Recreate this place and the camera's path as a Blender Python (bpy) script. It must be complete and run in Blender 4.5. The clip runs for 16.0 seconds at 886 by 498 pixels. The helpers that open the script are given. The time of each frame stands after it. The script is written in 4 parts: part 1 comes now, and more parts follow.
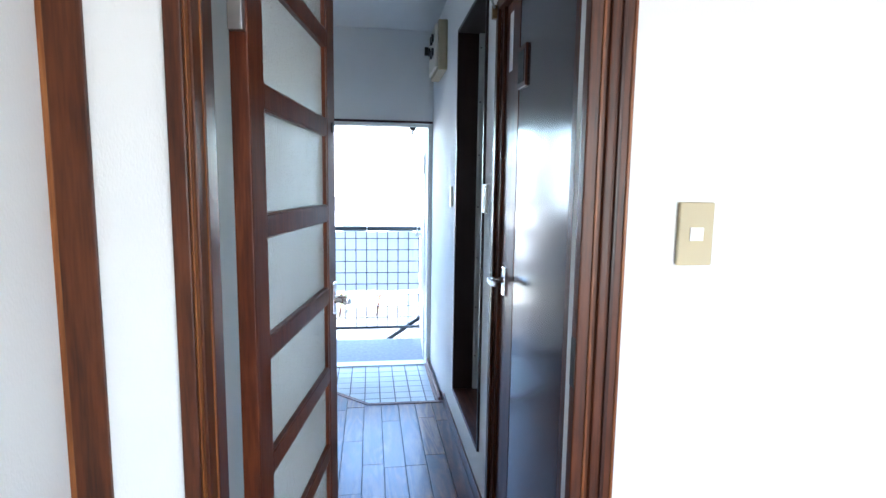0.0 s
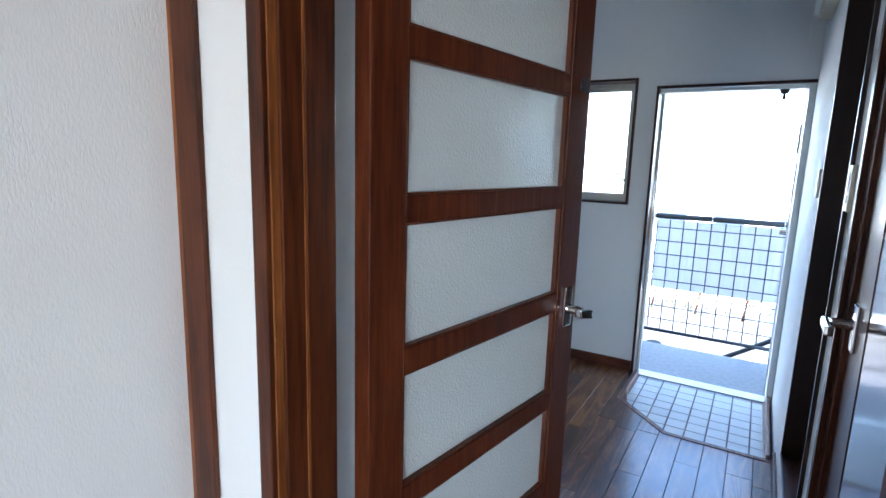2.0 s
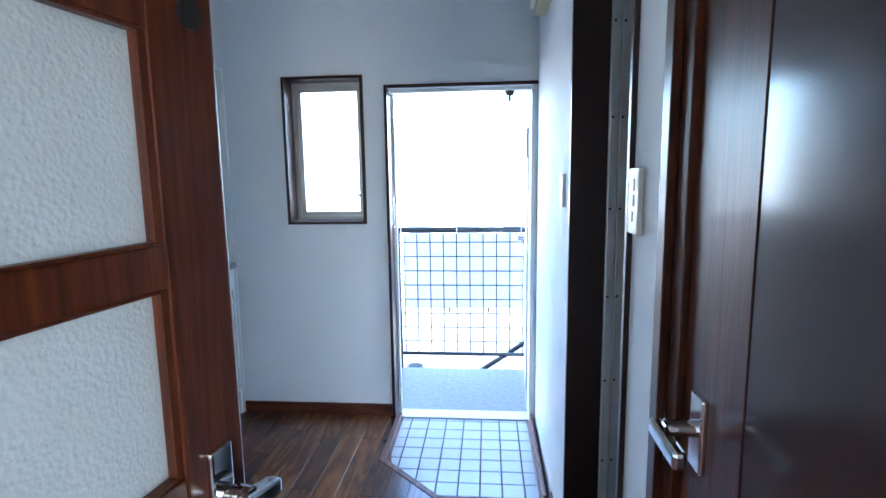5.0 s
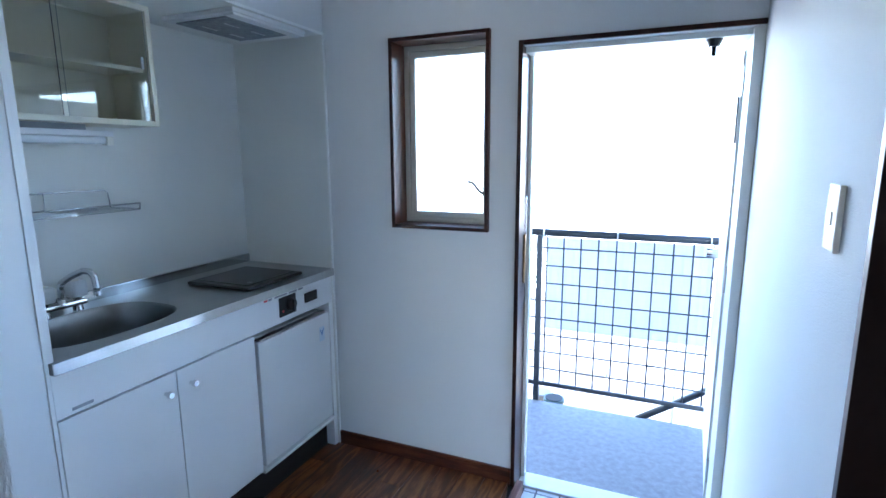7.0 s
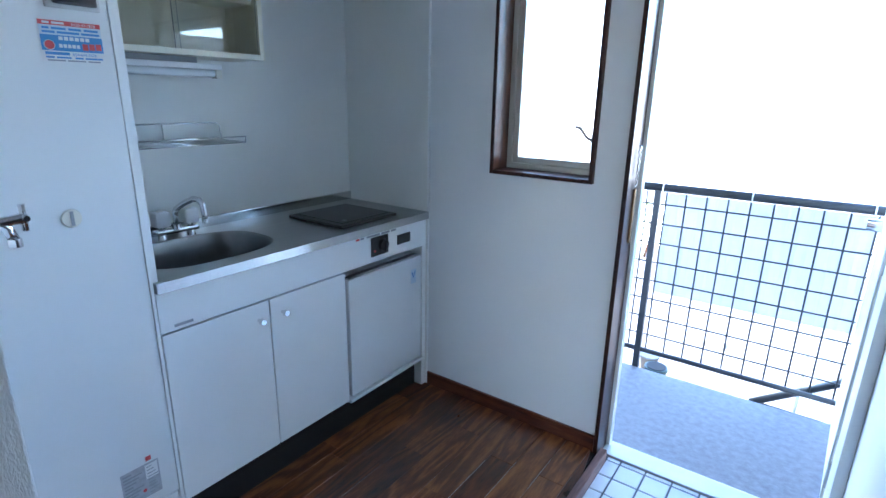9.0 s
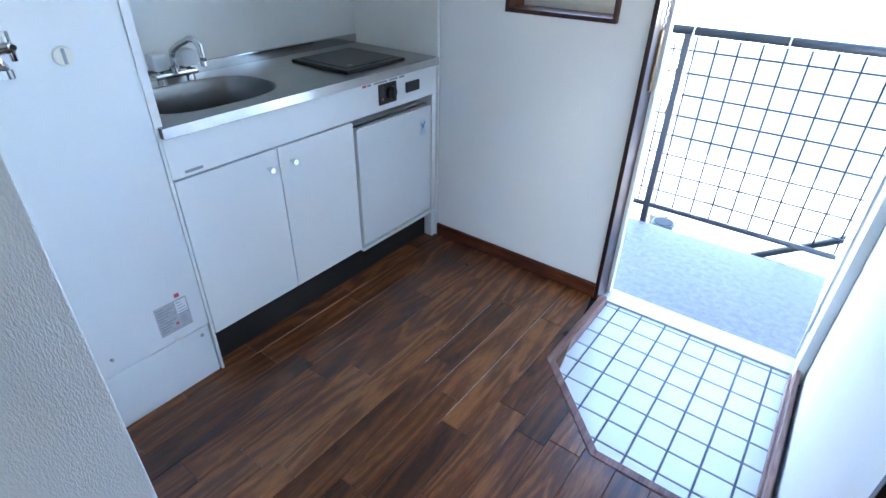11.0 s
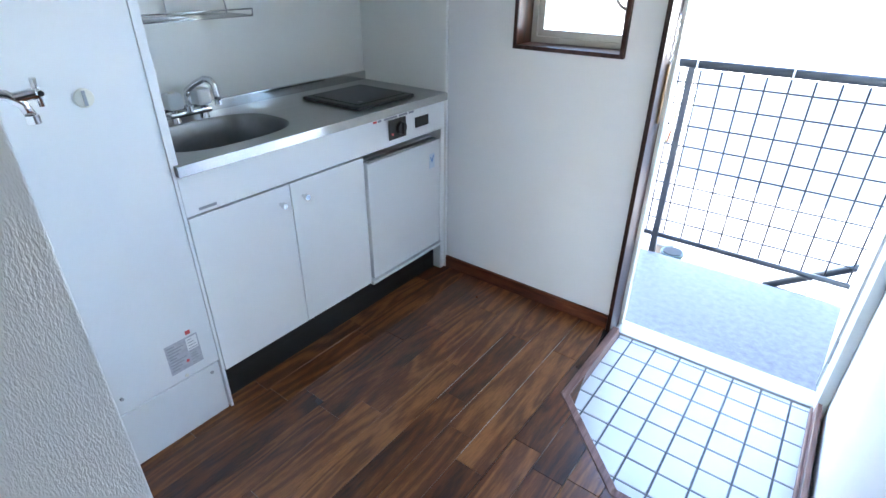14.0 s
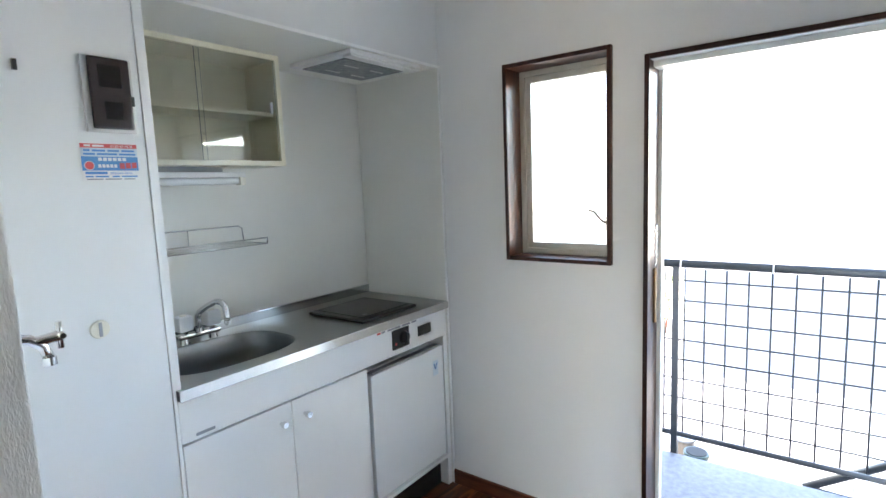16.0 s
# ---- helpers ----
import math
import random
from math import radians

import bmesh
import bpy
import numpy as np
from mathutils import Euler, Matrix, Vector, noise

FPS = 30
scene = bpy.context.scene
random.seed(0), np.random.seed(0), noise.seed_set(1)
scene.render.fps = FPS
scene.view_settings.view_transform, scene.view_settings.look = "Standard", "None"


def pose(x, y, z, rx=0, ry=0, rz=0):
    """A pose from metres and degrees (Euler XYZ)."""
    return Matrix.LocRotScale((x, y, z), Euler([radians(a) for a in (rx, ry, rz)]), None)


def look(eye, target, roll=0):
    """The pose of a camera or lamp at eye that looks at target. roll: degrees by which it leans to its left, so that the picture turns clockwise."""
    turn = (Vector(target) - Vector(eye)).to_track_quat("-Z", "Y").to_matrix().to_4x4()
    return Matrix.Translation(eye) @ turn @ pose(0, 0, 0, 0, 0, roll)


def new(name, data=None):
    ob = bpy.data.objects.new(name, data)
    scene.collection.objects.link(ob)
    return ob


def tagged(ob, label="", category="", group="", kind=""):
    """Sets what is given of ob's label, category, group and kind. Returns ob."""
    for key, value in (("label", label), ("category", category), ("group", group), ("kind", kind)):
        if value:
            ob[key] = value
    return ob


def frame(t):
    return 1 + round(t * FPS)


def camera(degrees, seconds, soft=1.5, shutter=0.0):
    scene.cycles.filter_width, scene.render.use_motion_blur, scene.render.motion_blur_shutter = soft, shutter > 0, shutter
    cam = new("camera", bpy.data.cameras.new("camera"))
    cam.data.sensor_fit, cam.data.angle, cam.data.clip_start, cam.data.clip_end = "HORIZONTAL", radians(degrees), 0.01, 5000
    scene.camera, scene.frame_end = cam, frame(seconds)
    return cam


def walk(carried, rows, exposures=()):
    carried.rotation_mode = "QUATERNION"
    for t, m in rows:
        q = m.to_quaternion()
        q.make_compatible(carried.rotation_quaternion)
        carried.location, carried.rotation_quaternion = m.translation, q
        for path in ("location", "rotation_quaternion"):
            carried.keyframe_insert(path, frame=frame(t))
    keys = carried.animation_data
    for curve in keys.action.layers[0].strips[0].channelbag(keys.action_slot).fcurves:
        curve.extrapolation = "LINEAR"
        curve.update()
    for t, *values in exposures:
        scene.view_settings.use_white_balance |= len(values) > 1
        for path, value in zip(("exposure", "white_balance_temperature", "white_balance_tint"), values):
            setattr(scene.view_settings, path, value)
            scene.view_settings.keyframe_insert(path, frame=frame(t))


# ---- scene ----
cam = camera(80.8, 16.0)
PATH = [
    (0, (0.596, 0.814, 1.32), (0.872, 2.78, 1.083), 0.8),
    (0.5, (0.722, 0.929, 1.331), (0.602, 2.909, 1.078), 1.2),
    (1, (0.773, 1.081, 1.316), (0.326, 3.014, 1.064), 0.7),
    (1.5, (0.812, 1.181, 1.316), (0.047, 3.002, 0.999), 1.4),
    (2, (0.857, 1.218, 1.316), (-0.162, 2.906, 0.978), 1.7),
    (2.5, (0.862, 1.229, 1.316), (-0.269, 2.846, 0.992), 0.7),
    (3, (0.855, 1.246, 1.32), (-0.29, 2.852, 0.988), 0.9),
    (3.5, (0.835, 1.313, 1.318), (0.114, 3.158, 1.041), 0.6),
    (3.7, (0.801, 1.356, 1.318), (0.291, 3.275, 1.079), -0.1),
    (6, (0.781, 2.377, 1.358), (0.641, 4.346, 1.037), -0.9),
    (6.5, (0.773, 2.546, 1.379), (0.371, 4.477, 1.049), -1.0),
    (7, (0.778, 2.66, 1.372), (0.014, 4.474, 1.019), -0.3),
    (7.5, (0.79, 2.724, 1.38), (-0.189, 4.424, 0.992), -0.2),
    (8, (0.791, 2.77, 1.379), (-0.286, 4.404, 0.968), -0.0),
    (10.5, (0.824, 2.794, 1.341), (-0.236, 4.212, 0.411), 0.8),
    (11, (0.814, 2.789, 1.337), (-0.203, 4.151, 0.283), 1.1),
    (11.5, (0.804, 2.78, 1.33), (-0.164, 4.086, 0.164), 1.6),
    (12, (0.793, 2.774, 1.324), (-0.136, 4.032, 0.078), 1.9),
    (12.5, (0.793, 2.776, 1.328), (-0.143, 4.032, 0.085), 1.9),
    (13, (0.786, 2.777, 1.334), (-0.156, 4.049, 0.112), 2.1),
    (13.5, (0.783, 2.781, 1.34), (-0.218, 4.113, 0.233), 1.5),
    (14, (0.785, 2.783, 1.345), (-0.279, 4.181, 0.389), 0.3),
    (14.5, (0.784, 2.778, 1.342), (-0.335, 4.244, 0.568), -1.1),
    (15, (0.779, 2.78, 1.344), (-0.377, 4.296, 0.742), -1.7),
    (15.5, (0.783, 2.786, 1.374), (-0.405, 4.335, 0.94), -1.8),
    (16, (0.778, 2.776, 1.381), (-0.416, 4.363, 1.139), -2.3),
]
EXPOSURE = [(0.0, 4.38, 5750, 8), (0.5, 4.25, 5650, 8), (1.0, 4.08, 5600, 8), (1.5, 4.0, 5650, 8), (2.0, 4.1, 5750, 9), (2.5, 4.32, 5850, 9), (3.0, 4.42, 5850, 9), (3.7, 4.68, 5700, 9), (5.8, 4.6, 5400, 9), (6.5, 4.52, 5400, 10), (7.0, 4.46, 5450, 10), (8.2, 4.34, 5450, 10), (10.5, 4.95, 5750, 11), (12.5, 5.18, 6150, 12), (14.0, 5.16, 6350, 12), (15.0, 5.08, 6700, 13), (16.0, 4.98, 7300, 13)]
walk(cam, [(t, look(eye, target, roll)) for t, eye, target, roll in PATH], EXPOSURE)

# ---- light ----
world = bpy.data.worlds.new("sky")
scene.world = world
world.use_nodes = True
wn = world.node_tree.nodes
sky = wn.new("ShaderNodeTexSky")
sky.sky_type, sky.sun_disc = "NISHITA", False
sky.sun_elevation, sky.sun_rotation = radians(50), radians(195)
world.node_tree.links.new(sky.outputs[0], wn["Background"].inputs[0])
wn["Background"].inputs[1].default_value = 0.15

sun = new("sun", bpy.data.lights.new("sun", "SUN"))
sun.data.energy, sun.data.angle, sun.data.color = 4.0, radians(0.5), (1.0, 0.95, 0.88)
sun.matrix_world = look((-2.0, -8.0, 12.0), (0, 0, 0))

# daylight through the room's large rear window
daylight = new("rear_window_light", bpy.data.lights.new("rear_window_light", "AREA"))
daylight.data.shape, daylight.data.size, daylight.data.size_y = "RECTANGLE", 1.7, 1.8
daylight.data.energy, daylight.data.color = 2.75, (0.94, 0.98, 1.0)
daylight.matrix_world = look((2.30, -2.45, 1.15), (2.30, 0, 1.15))


# ---- materials ----
def mat(name, col, rough=0.5, metal=0.0, var=0.08, scale=8.0, bump=0.0, bscale=200.0, stretch=(1, 1, 1), col2=None, spec=0.5, coat=0.0, rvar=0.0, island=0.0):
    m = bpy.data.materials.new(name)
    m.use_nodes = True
    n, l = m.node_tree.nodes, m.node_tree.links
    p = n["Principled BSDF"]
    p.inputs["Roughness"].default_value, p.inputs["Metallic"].default_value = rough, metal
    p.inputs["Specular IOR Level"].default_value = spec
    p.inputs["Coat Weight"].default_value = coat
    p.inputs["Coat Roughness"].default_value = 0.12
    tc = n.new("ShaderNodeTexCoord")
    mp = n.new("ShaderNodeMapping")
    mp.inputs["Scale"].default_value = stretch
    l.new(tc.outputs["Object"], mp.inputs[0])
    a = n.new("ShaderNodeTexNoise")
    a.inputs["Scale"].default_value, a.inputs["Detail"].default_value = scale, 6
    l.new(mp.outputs[0], a.inputs["Vector"])
    ramp = n.new("ShaderNodeValToRGB")
    c2 = col2 or tuple(c * (1 - 2 * var) for c in col)
    ramp.color_ramp.elements[0].position, ramp.color_ramp.elements[1].position = 0.32, 0.68
    ramp.color_ramp.elements[0].color, ramp.color_ramp.elements[1].color = (*c2, 1), (*col, 1)
    l.new(a.outputs["Fac"], ramp.inputs[0])
    l.new(ramp.outputs[0], p.inputs["Base Color"])
    if rvar:
        mr = n.new("ShaderNodeMapRange")
        mr.inputs["To Min"].default_value, mr.inputs["To Max"].default_value = rough - rvar, rough + rvar
        l.new(a.outputs["Fac"], mr.inputs["Value"])
        l.new(mr.outputs[0], p.inputs["Roughness"])
    if bump:
        b = n.new("ShaderNodeTexNoise")
        b.inputs["Scale"].default_value, b.inputs["Detail"].default_value = bscale, 4
        l.new(mp.outputs[0], b.inputs["Vector"])
        bn = n.new("ShaderNodeBump")
        bn.inputs["Strength"].default_value, bn.inputs["Distance"].default_value = bump, 0.002
        l.new(b.outputs["Fac"], bn.inputs["Height"])
        l.new(bn.outputs[0], p.inputs["Normal"])
    return m


def wood(name, dark, mid, light, rough=0.40, along="z", per_piece=False, coat=0.04, fine=22.0, knots=0.0):
    """Stained timber with grain running along one axis."""
    m = bpy.data.materials.new(name)
    m.use_nodes = True
    n, l = m.node_tree.nodes, m.node_tree.links
    p = n["Principled BSDF"]
    p.inputs["Coat Weight"].default_value, p.inputs["Coat Roughness"].default_value = coat, 0.15
    p.inputs["Specular IOR Level"].default_value = 0.5 if per_piece else 0.3
    tc = n.new("ShaderNodeTexCoord")
    geo = n.new("ShaderNodeNewGeometry")
    oi = n.new("ShaderNodeObjectInfo")
    add = n.new("ShaderNodeVectorMath")
    add.operation = "MULTIPLY_ADD"
    add.inputs[1].default_value = (1, 1, 1)
    comb = n.new("ShaderNodeCombineXYZ")
    mul = n.new("ShaderNodeMath")
    mul.operation = "MULTIPLY"
    mul.inputs[1].default_value = 37.0 if per_piece else 3.0
    l.new(oi.outputs["Random"], mul.inputs[0])
    for i in range(3):
        l.new(mul.outputs[0], comb.inputs[i])
    l.new(geo.outputs["Position"], add.inputs[0])
    l.new(comb.outputs[0], add.inputs[2])
    mp = n.new("ShaderNodeMapping")
    k = 0.13 if per_piece else 0.07
    mp.inputs["Scale"].default_value = {"x": (k, 1, 1), "y": (1, k, 1), "z": (1, 1, k)}[along]
    l.new(add.outputs[0], mp.inputs[0])
    # cathedral figure: bands of a distorted field
    big = n.new("ShaderNodeTexNoise")
    big.inputs["Scale"].default_value, big.inputs["Detail"].default_value, big.inputs["Distortion"].default_value = 7.0, 2, 0.6
    l.new(mp.outputs[0], big.inputs["Vector"])
    sn = n.new("ShaderNodeMath")
    sn.operation = "MULTIPLY"
    sn.inputs[1].default_value = 60.0
    l.new(big.outputs["Fac"], sn.inputs[0])
    si = n.new("ShaderNodeMath")
    si.operation = "SINE"
    l.new(sn.outputs[0], si.inputs[0])
    fineN = n.new("ShaderNodeTexNoise")
    fineN.inputs["Scale"].default_value, fineN.inputs["Detail"].default_value = fine * 8, 5
    l.new(mp.outputs[0], fineN.inputs["Vector"])
    mix = n.new("ShaderNodeMath")
    mix.operation = "MULTIPLY_ADD"
    mix.inputs[1].default_value = 0.14 if per_piece else 0.12
    l.new(si.outputs[0], mix.inputs[0])
    soft = n.new("ShaderNodeMapRange")
    soft.inputs["To Min"].default_value, soft.inputs["To Max"].default_value = (0.22, 0.78) if per_piece else (0.0, 1.0)
    l.new(fineN.outputs["Fac"], soft.inputs["Value"])
    l.new(soft.outputs[0], mix.inputs[2])
    stain = n.new("ShaderNodeTexNoise")
    stain.inputs["Scale"].default_value, stain.inputs["Detail"].default_value = 4.0, 4
    l.new(add.outputs[0], stain.inputs["Vector"])
    m2 = n.new("ShaderNodeMath")
    m2.operation = "MULTIPLY_ADD"
    m2.inputs[1].default_value = 0.55
    l.new(stain.outputs["Fac"], m2.inputs[0])
    l.new(mix.outputs[0], m2.inputs[2])
    m3 = n.new("ShaderNodeMath")
    m3.operation = "MULTIPLY_ADD"
    m3.inputs[1].default_value = 0.34 if per_piece else 0.0
    l.new(oi.outputs["Random"], m3.inputs[0])
    l.new(m2.outputs[0], m3.inputs[2])
    ramp = n.new("ShaderNodeValToRGB")
    e = ramp.color_ramp.elements
    lo, hi = (0.58, 1.26) if per_piece else (0.5, 1.1)
    mr = n.new("ShaderNodeMapRange")
    mr.inputs["From Min"].default_value, mr.inputs["From Max"].default_value = lo, hi
    l.new(m3.outputs[0], mr.inputs["Value"])
    e[0].position, e[0].color = 0.0, (*dark, 1)
    e[1].position, e[1].color = 1.0, (*light, 1)
    x = e.new(0.5)
    x.color = (*mid, 1)
    l.new(mr.outputs[0], ramp.inputs[0])
    l.new(ramp.outputs[0], p.inputs["Base Color"])
    rr = n.new("ShaderNodeMapRange")
    rr.inputs["To Min"].default_value, rr.inputs["To Max"].default_value = rough - 0.08, rough + 0.12
    l.new(stain.outputs["Fac"], rr.inputs["Value"])
    l.new(rr.outputs[0], p.inputs["Roughness"])
    bn = n.new("ShaderNodeBump")
    bn.inputs["Strength"].default_value, bn.inputs["Distance"].default_value = 0.25, 0.001
    l.new(fineN.outputs["Fac"], bn.inputs["Height"])
    l.new(bn.outputs[0], p.inputs["Normal"])
    return m


def wallpaper(name, col, sx, sy, sz, strength=0.5):
    """Embossed vinyl wallpaper, its relief drawn out along one way."""
    m = mat(name, col, 0.75, var=0.02, scale=1.5, spec=0.3)
    n, l = m.node_tree.nodes, m.node_tree.links
    tc = n.new("ShaderNodeNewGeometry")
    mp = n.new("ShaderNodeMapping")
    mp.inputs["Scale"].default_value = (sx, sy, sz)
    l.new(tc.outputs["Position"], mp.inputs[0])
    a = n.new("ShaderNodeTexNoise")
    a.inputs["Scale"].default_value, a.inputs["Detail"].default_value, a.inputs["Distortion"].default_value = 1.0, 2.5, 0.4
    l.new(mp.outputs[0], a.inputs["Vector"])
    bn = n.new("ShaderNodeBump")
    bn.inputs["Strength"].default_value, bn.inputs["Distance"].default_value = strength, 0.0015
    l.new(a.outputs["Fac"], bn.inputs["Height"])
    l.new(bn.outputs[0], n["Principled BSDF"].inputs["Normal"])
    return m


def glass(name, rough=0.0, col=(1, 1, 1), bump=0.0, bscale=300, ior=1.45):
    m = bpy.data.materials.new(name)
    m.use_nodes = True
    n, l = m.node_tree.nodes, m.node_tree.links
    p = n["Principled BSDF"]
    p.inputs["Base Color"].default_value = (*col, 1)
    p.inputs["Roughness"].default_value, p.inputs["Transmission Weight"].default_value = rough, 1.0
    p.inputs["IOR"].default_value = ior
    if bump:
        g = n.new("ShaderNodeNewGeometry")
        b = n.new("ShaderNodeTexVoronoi")
        b.feature = "SMOOTH_F1"
        b.inputs["Scale"].default_value = bscale
        l.new(g.outputs["Position"], b.inputs["Vector"])
        bn = n.new("ShaderNodeBump")
        bn.inputs["Strength"].default_value, bn.inputs["Distance"].default_value = bump, 0.002
        l.new(b.outputs["Distance"], bn.inputs["Height"])
        l.new(bn.outputs[0], p.inputs["Normal"])
    return m


PAPER = wallpaper("embossed wallpaper", (0.77, 0.77, 0.76), 300, 300, 110, 0.5)
PAPER_NEAR = wallpaper("coarse embossed wallpaper", (0.77, 0.77, 0.76), 480, 480, 170, 0.8)
PAPER_HALL = wallpaper("embossed hall wallpaper", (0.83, 0.83, 0.82), 300, 110, 420, 0.5)
CEIL = wallpaper("ceiling paper", (0.80, 0.80, 0.79), 120, 120, 120, 0.3)
TRIM = wood("stained trim wood", (0.030, 0.0075, 0.0022), (0.074, 0.018, 0.0048), (0.105, 0.028, 0.008), 0.38)
TRIM_LIGHT = wood("pale trim edge wood", (0.11, 0.032, 0.009), (0.19, 0.060, 0.016), (0.30, 0.11, 0.030), 0.36)
TRIM_H = wood("stained skirting wood", (0.045, 0.013, 0.007), (0.095, 0.028, 0.013), (0.15, 0.05, 0.022), 0.34, along="x")
TRIM_Y = wood("stained trim wood lengthwise", (0.045, 0.013, 0.007), (0.095, 0.028, 0.013), (0.15, 0.05, 0.022), 0.34, along="y")
TRIM_DARK = wood("dark stained casing wood", (0.016, 0.005, 0.003), (0.036, 0.011, 0.006), (0.065, 0.020, 0.010), 0.3)
TRIM_DARK_H = wood("dark stained casing head", (0.016, 0.005, 0.003), (0.036, 0.011, 0.006), (0.065, 0.020, 0.010), 0.3, along="x")
KERB = wood("worn kerb wood", (0.14, 0.068, 0.055), (0.22, 0.115, 0.095), (0.31, 0.18, 0.15), 0.4, along="y")
JOINERY = wood("door timber", (0.042, 0.010, 0.0038), (0.080, 0.018, 0.006), (0.125, 0.032, 0.010), 0.34, coat=0.12)
PLANK = wood("oak floor strip", (0.032, 0.0088, 0.0028), (0.122, 0.034, 0.0080), (0.285, 0.110, 0.030), 0.30, along="y", per_piece=True, coat=0.38)
FLUSH = mat("dark lacquered door sheet", (0.055, 0.030, 0.028), 0.20, var=0.15, scale=3, coat=0.4, bump=0.02, bscale=90, stretch=(1, 1, 0.05))
DARKJAMB = mat("dark brown jamb", (0.030, 0.012, 0.009), 0.4, var=0.2, scale=6, bump=0.1, bscale=120, stretch=(1, 1, 0.06))
GAP = mat("dark joint", (0.012, 0.008, 0.006), 0.8)
MELAMINE = mat("white melamine", (0.89, 0.89, 0.87), 0.32, var=0.015, scale=2.0, bump=0.03, bscale=60, rvar=0.04)
MELAMINE_OLD = mat("aged cream melamine", (0.84, 0.79, 0.62), 0.4, var=0.03, scale=3.0, bump=0.03, bscale=60)
NICHE = mat("niche sheet", (0.84, 0.83, 0.77), 0.35, var=0.02, scale=2.0, bump=0.03, bscale=40)
ENAMEL = mat("white enamel", (0.84, 0.85, 0.84), 0.25, var=0.015, scale=3.0, bump=0.02, bscale=60, coat=0.3)
STEEL = mat("brushed stainless steel", (0.46, 0.46, 0.45), 0.33, 1.0, var=0.05, scale=40, bump=0.008, bscale=400, stretch=(1, 0.04, 1), rvar=0.03)
# the worktop's steel, darkened to hold the bowl's shade and dark reflections
STEEL_SHADED = mat("satin steel darkened for the bowl", (0.27, 0.265, 0.255), 0.30, 1.0, var=0.06, scale=30, rvar=0.04)
POLISHED = mat("polished steel", (0.62, 0.62, 0.61), 0.14, 1.0, var=0.04, scale=30, bump=0.01, bscale=12)
CHROME = mat("chrome", (0.78, 0.78, 0.78), 0.08, 1.0, var=0.03)
ALU = mat("anodised aluminium", (0.62, 0.62, 0.60), 0.38, 0.4, var=0.05, scale=12)
SASH = mat("grey-bronze aluminium sash", (0.55, 0.53, 0.48), 0.42, 0.5, var=0.05, scale=12)
STEELDOOR = mat("cream painted steel", (0.72, 0.72, 0.68), 0.4, var=0.04, scale=4, bump=0.05, bscale=80)
BLACK = mat("black plastic", (0.018, 0.017, 0.016), 0.35, var=0.1)
HOB = mat("black hob", (0.010, 0.009, 0.009), 0.30, var=0.2, scale=20)
SMOKE = mat("smoked cover", (0.040, 0.028, 0.028), 0.16, var=0.1, coat=0.5)
SMOKE2 = mat("smoked window", (0.014, 0.011, 0.011), 0.12, var=0.1)
CREAM = mat("yellowed plastic", (0.50, 0.42, 0.26), 0.45, var=0.05, scale=6)
IVORY = mat("ivory plastic", (0.80, 0.77, 0.66), 0.4, var=0.03)
WHITEP = mat("white plastic", (0.80, 0.80, 0.79), 0.35, var=0.02)
FILTER = mat("grey filter", (0.34, 0.34, 0.34), 0.6, var=0.2, scale=60, bump=0.2, bscale=400)
TILE = mat("white glazed tile", (0.76, 0.78, 0.79), 0.18, var=0.03, scale=5, bump=0.05, bscale=30, rvar=0.05)
GROUT = mat("grey grout", (0.15, 0.16, 0.175), 0.9, var=0.15, scale=60, bump=0.3, bscale=300)
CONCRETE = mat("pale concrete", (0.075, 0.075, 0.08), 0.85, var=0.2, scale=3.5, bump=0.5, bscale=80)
SLAB = mat("worn walkway concrete", (0.165, 0.16, 0.182), 0.6, var=0.22, scale=32, bump=0.5, bscale=90, rvar=0.15)
RAIL = mat("dark blue-black paint", (0.018, 0.022, 0.028), 0.4, var=0.15, scale=20)
PANEL = mat("pale corrugated sheet", (0.51, 0.512, 0.53), 0.4, var=0.04, scale=4)
pn, pl_ = PANEL.node_tree.nodes, PANEL.node_tree.links
trl = pn.new("ShaderNodeBsdfTranslucent")
trl.inputs[0].default_value = (0.61, 0.615, 0.64, 1)
mixs = pn.new("ShaderNodeMixShader")
mixs.inputs[0].default_value = 0.6
pl_.new(pn["Principled BSDF"].outputs[0], mixs.inputs[1])
pl_.new(trl.outputs[0], mixs.inputs[2])
pl_.new(mixs.outputs[0], pn["Material Output"].inputs[0])
PLASTER = mat("white render", (0.76, 0.75, 0.72), 0.8, var=0.05, scale=1.2, bump=0.2, bscale=60)
ROOF = mat("grey roof tile", (0.34, 0.34, 0.35), 0.7, var=0.2, scale=3)
DARKGLASS = mat("far window glass", (0.06, 0.08, 0.10), 0.1, var=0.1)
LEAF = mat("hedge leaf", (0.10, 0.13, 0.035), 0.6, var=0.3, scale=4)
POT = mat("dark green plastic", (0.02, 0.05, 0.035), 0.45, var=0.1)
# pale colour for the glint of shiny floor gaps
JOINT_GLINT = mat("floor joint glint", (0.42, 0.38, 0.36), 0.4, var=0.2, scale=30)
BATH = mat("grey bath sheet", (0.16, 0.16, 0.15), 0.4, var=0.05, scale=3)
TUB = mat("beige tub plastic", (0.50, 0.48, 0.42), 0.3, var=0.03)
HOSE = mat("banded hose", (0.45, 0.42, 0.36), 0.4, var=0.35, scale=120, col2=(0.05, 0.045, 0.04))
BRASS = mat("worn brass", (0.32, 0.21, 0.11), 0.35, 0.9, var=0.15, scale=40)
RED = mat("red print", (0.72, 0.10, 0.10), 0.5)
BLUE = mat("blue print", (0.09, 0.30, 0.64), 0.5)
GREYP = mat("grey print", (0.35, 0.36, 0.38), 0.5)
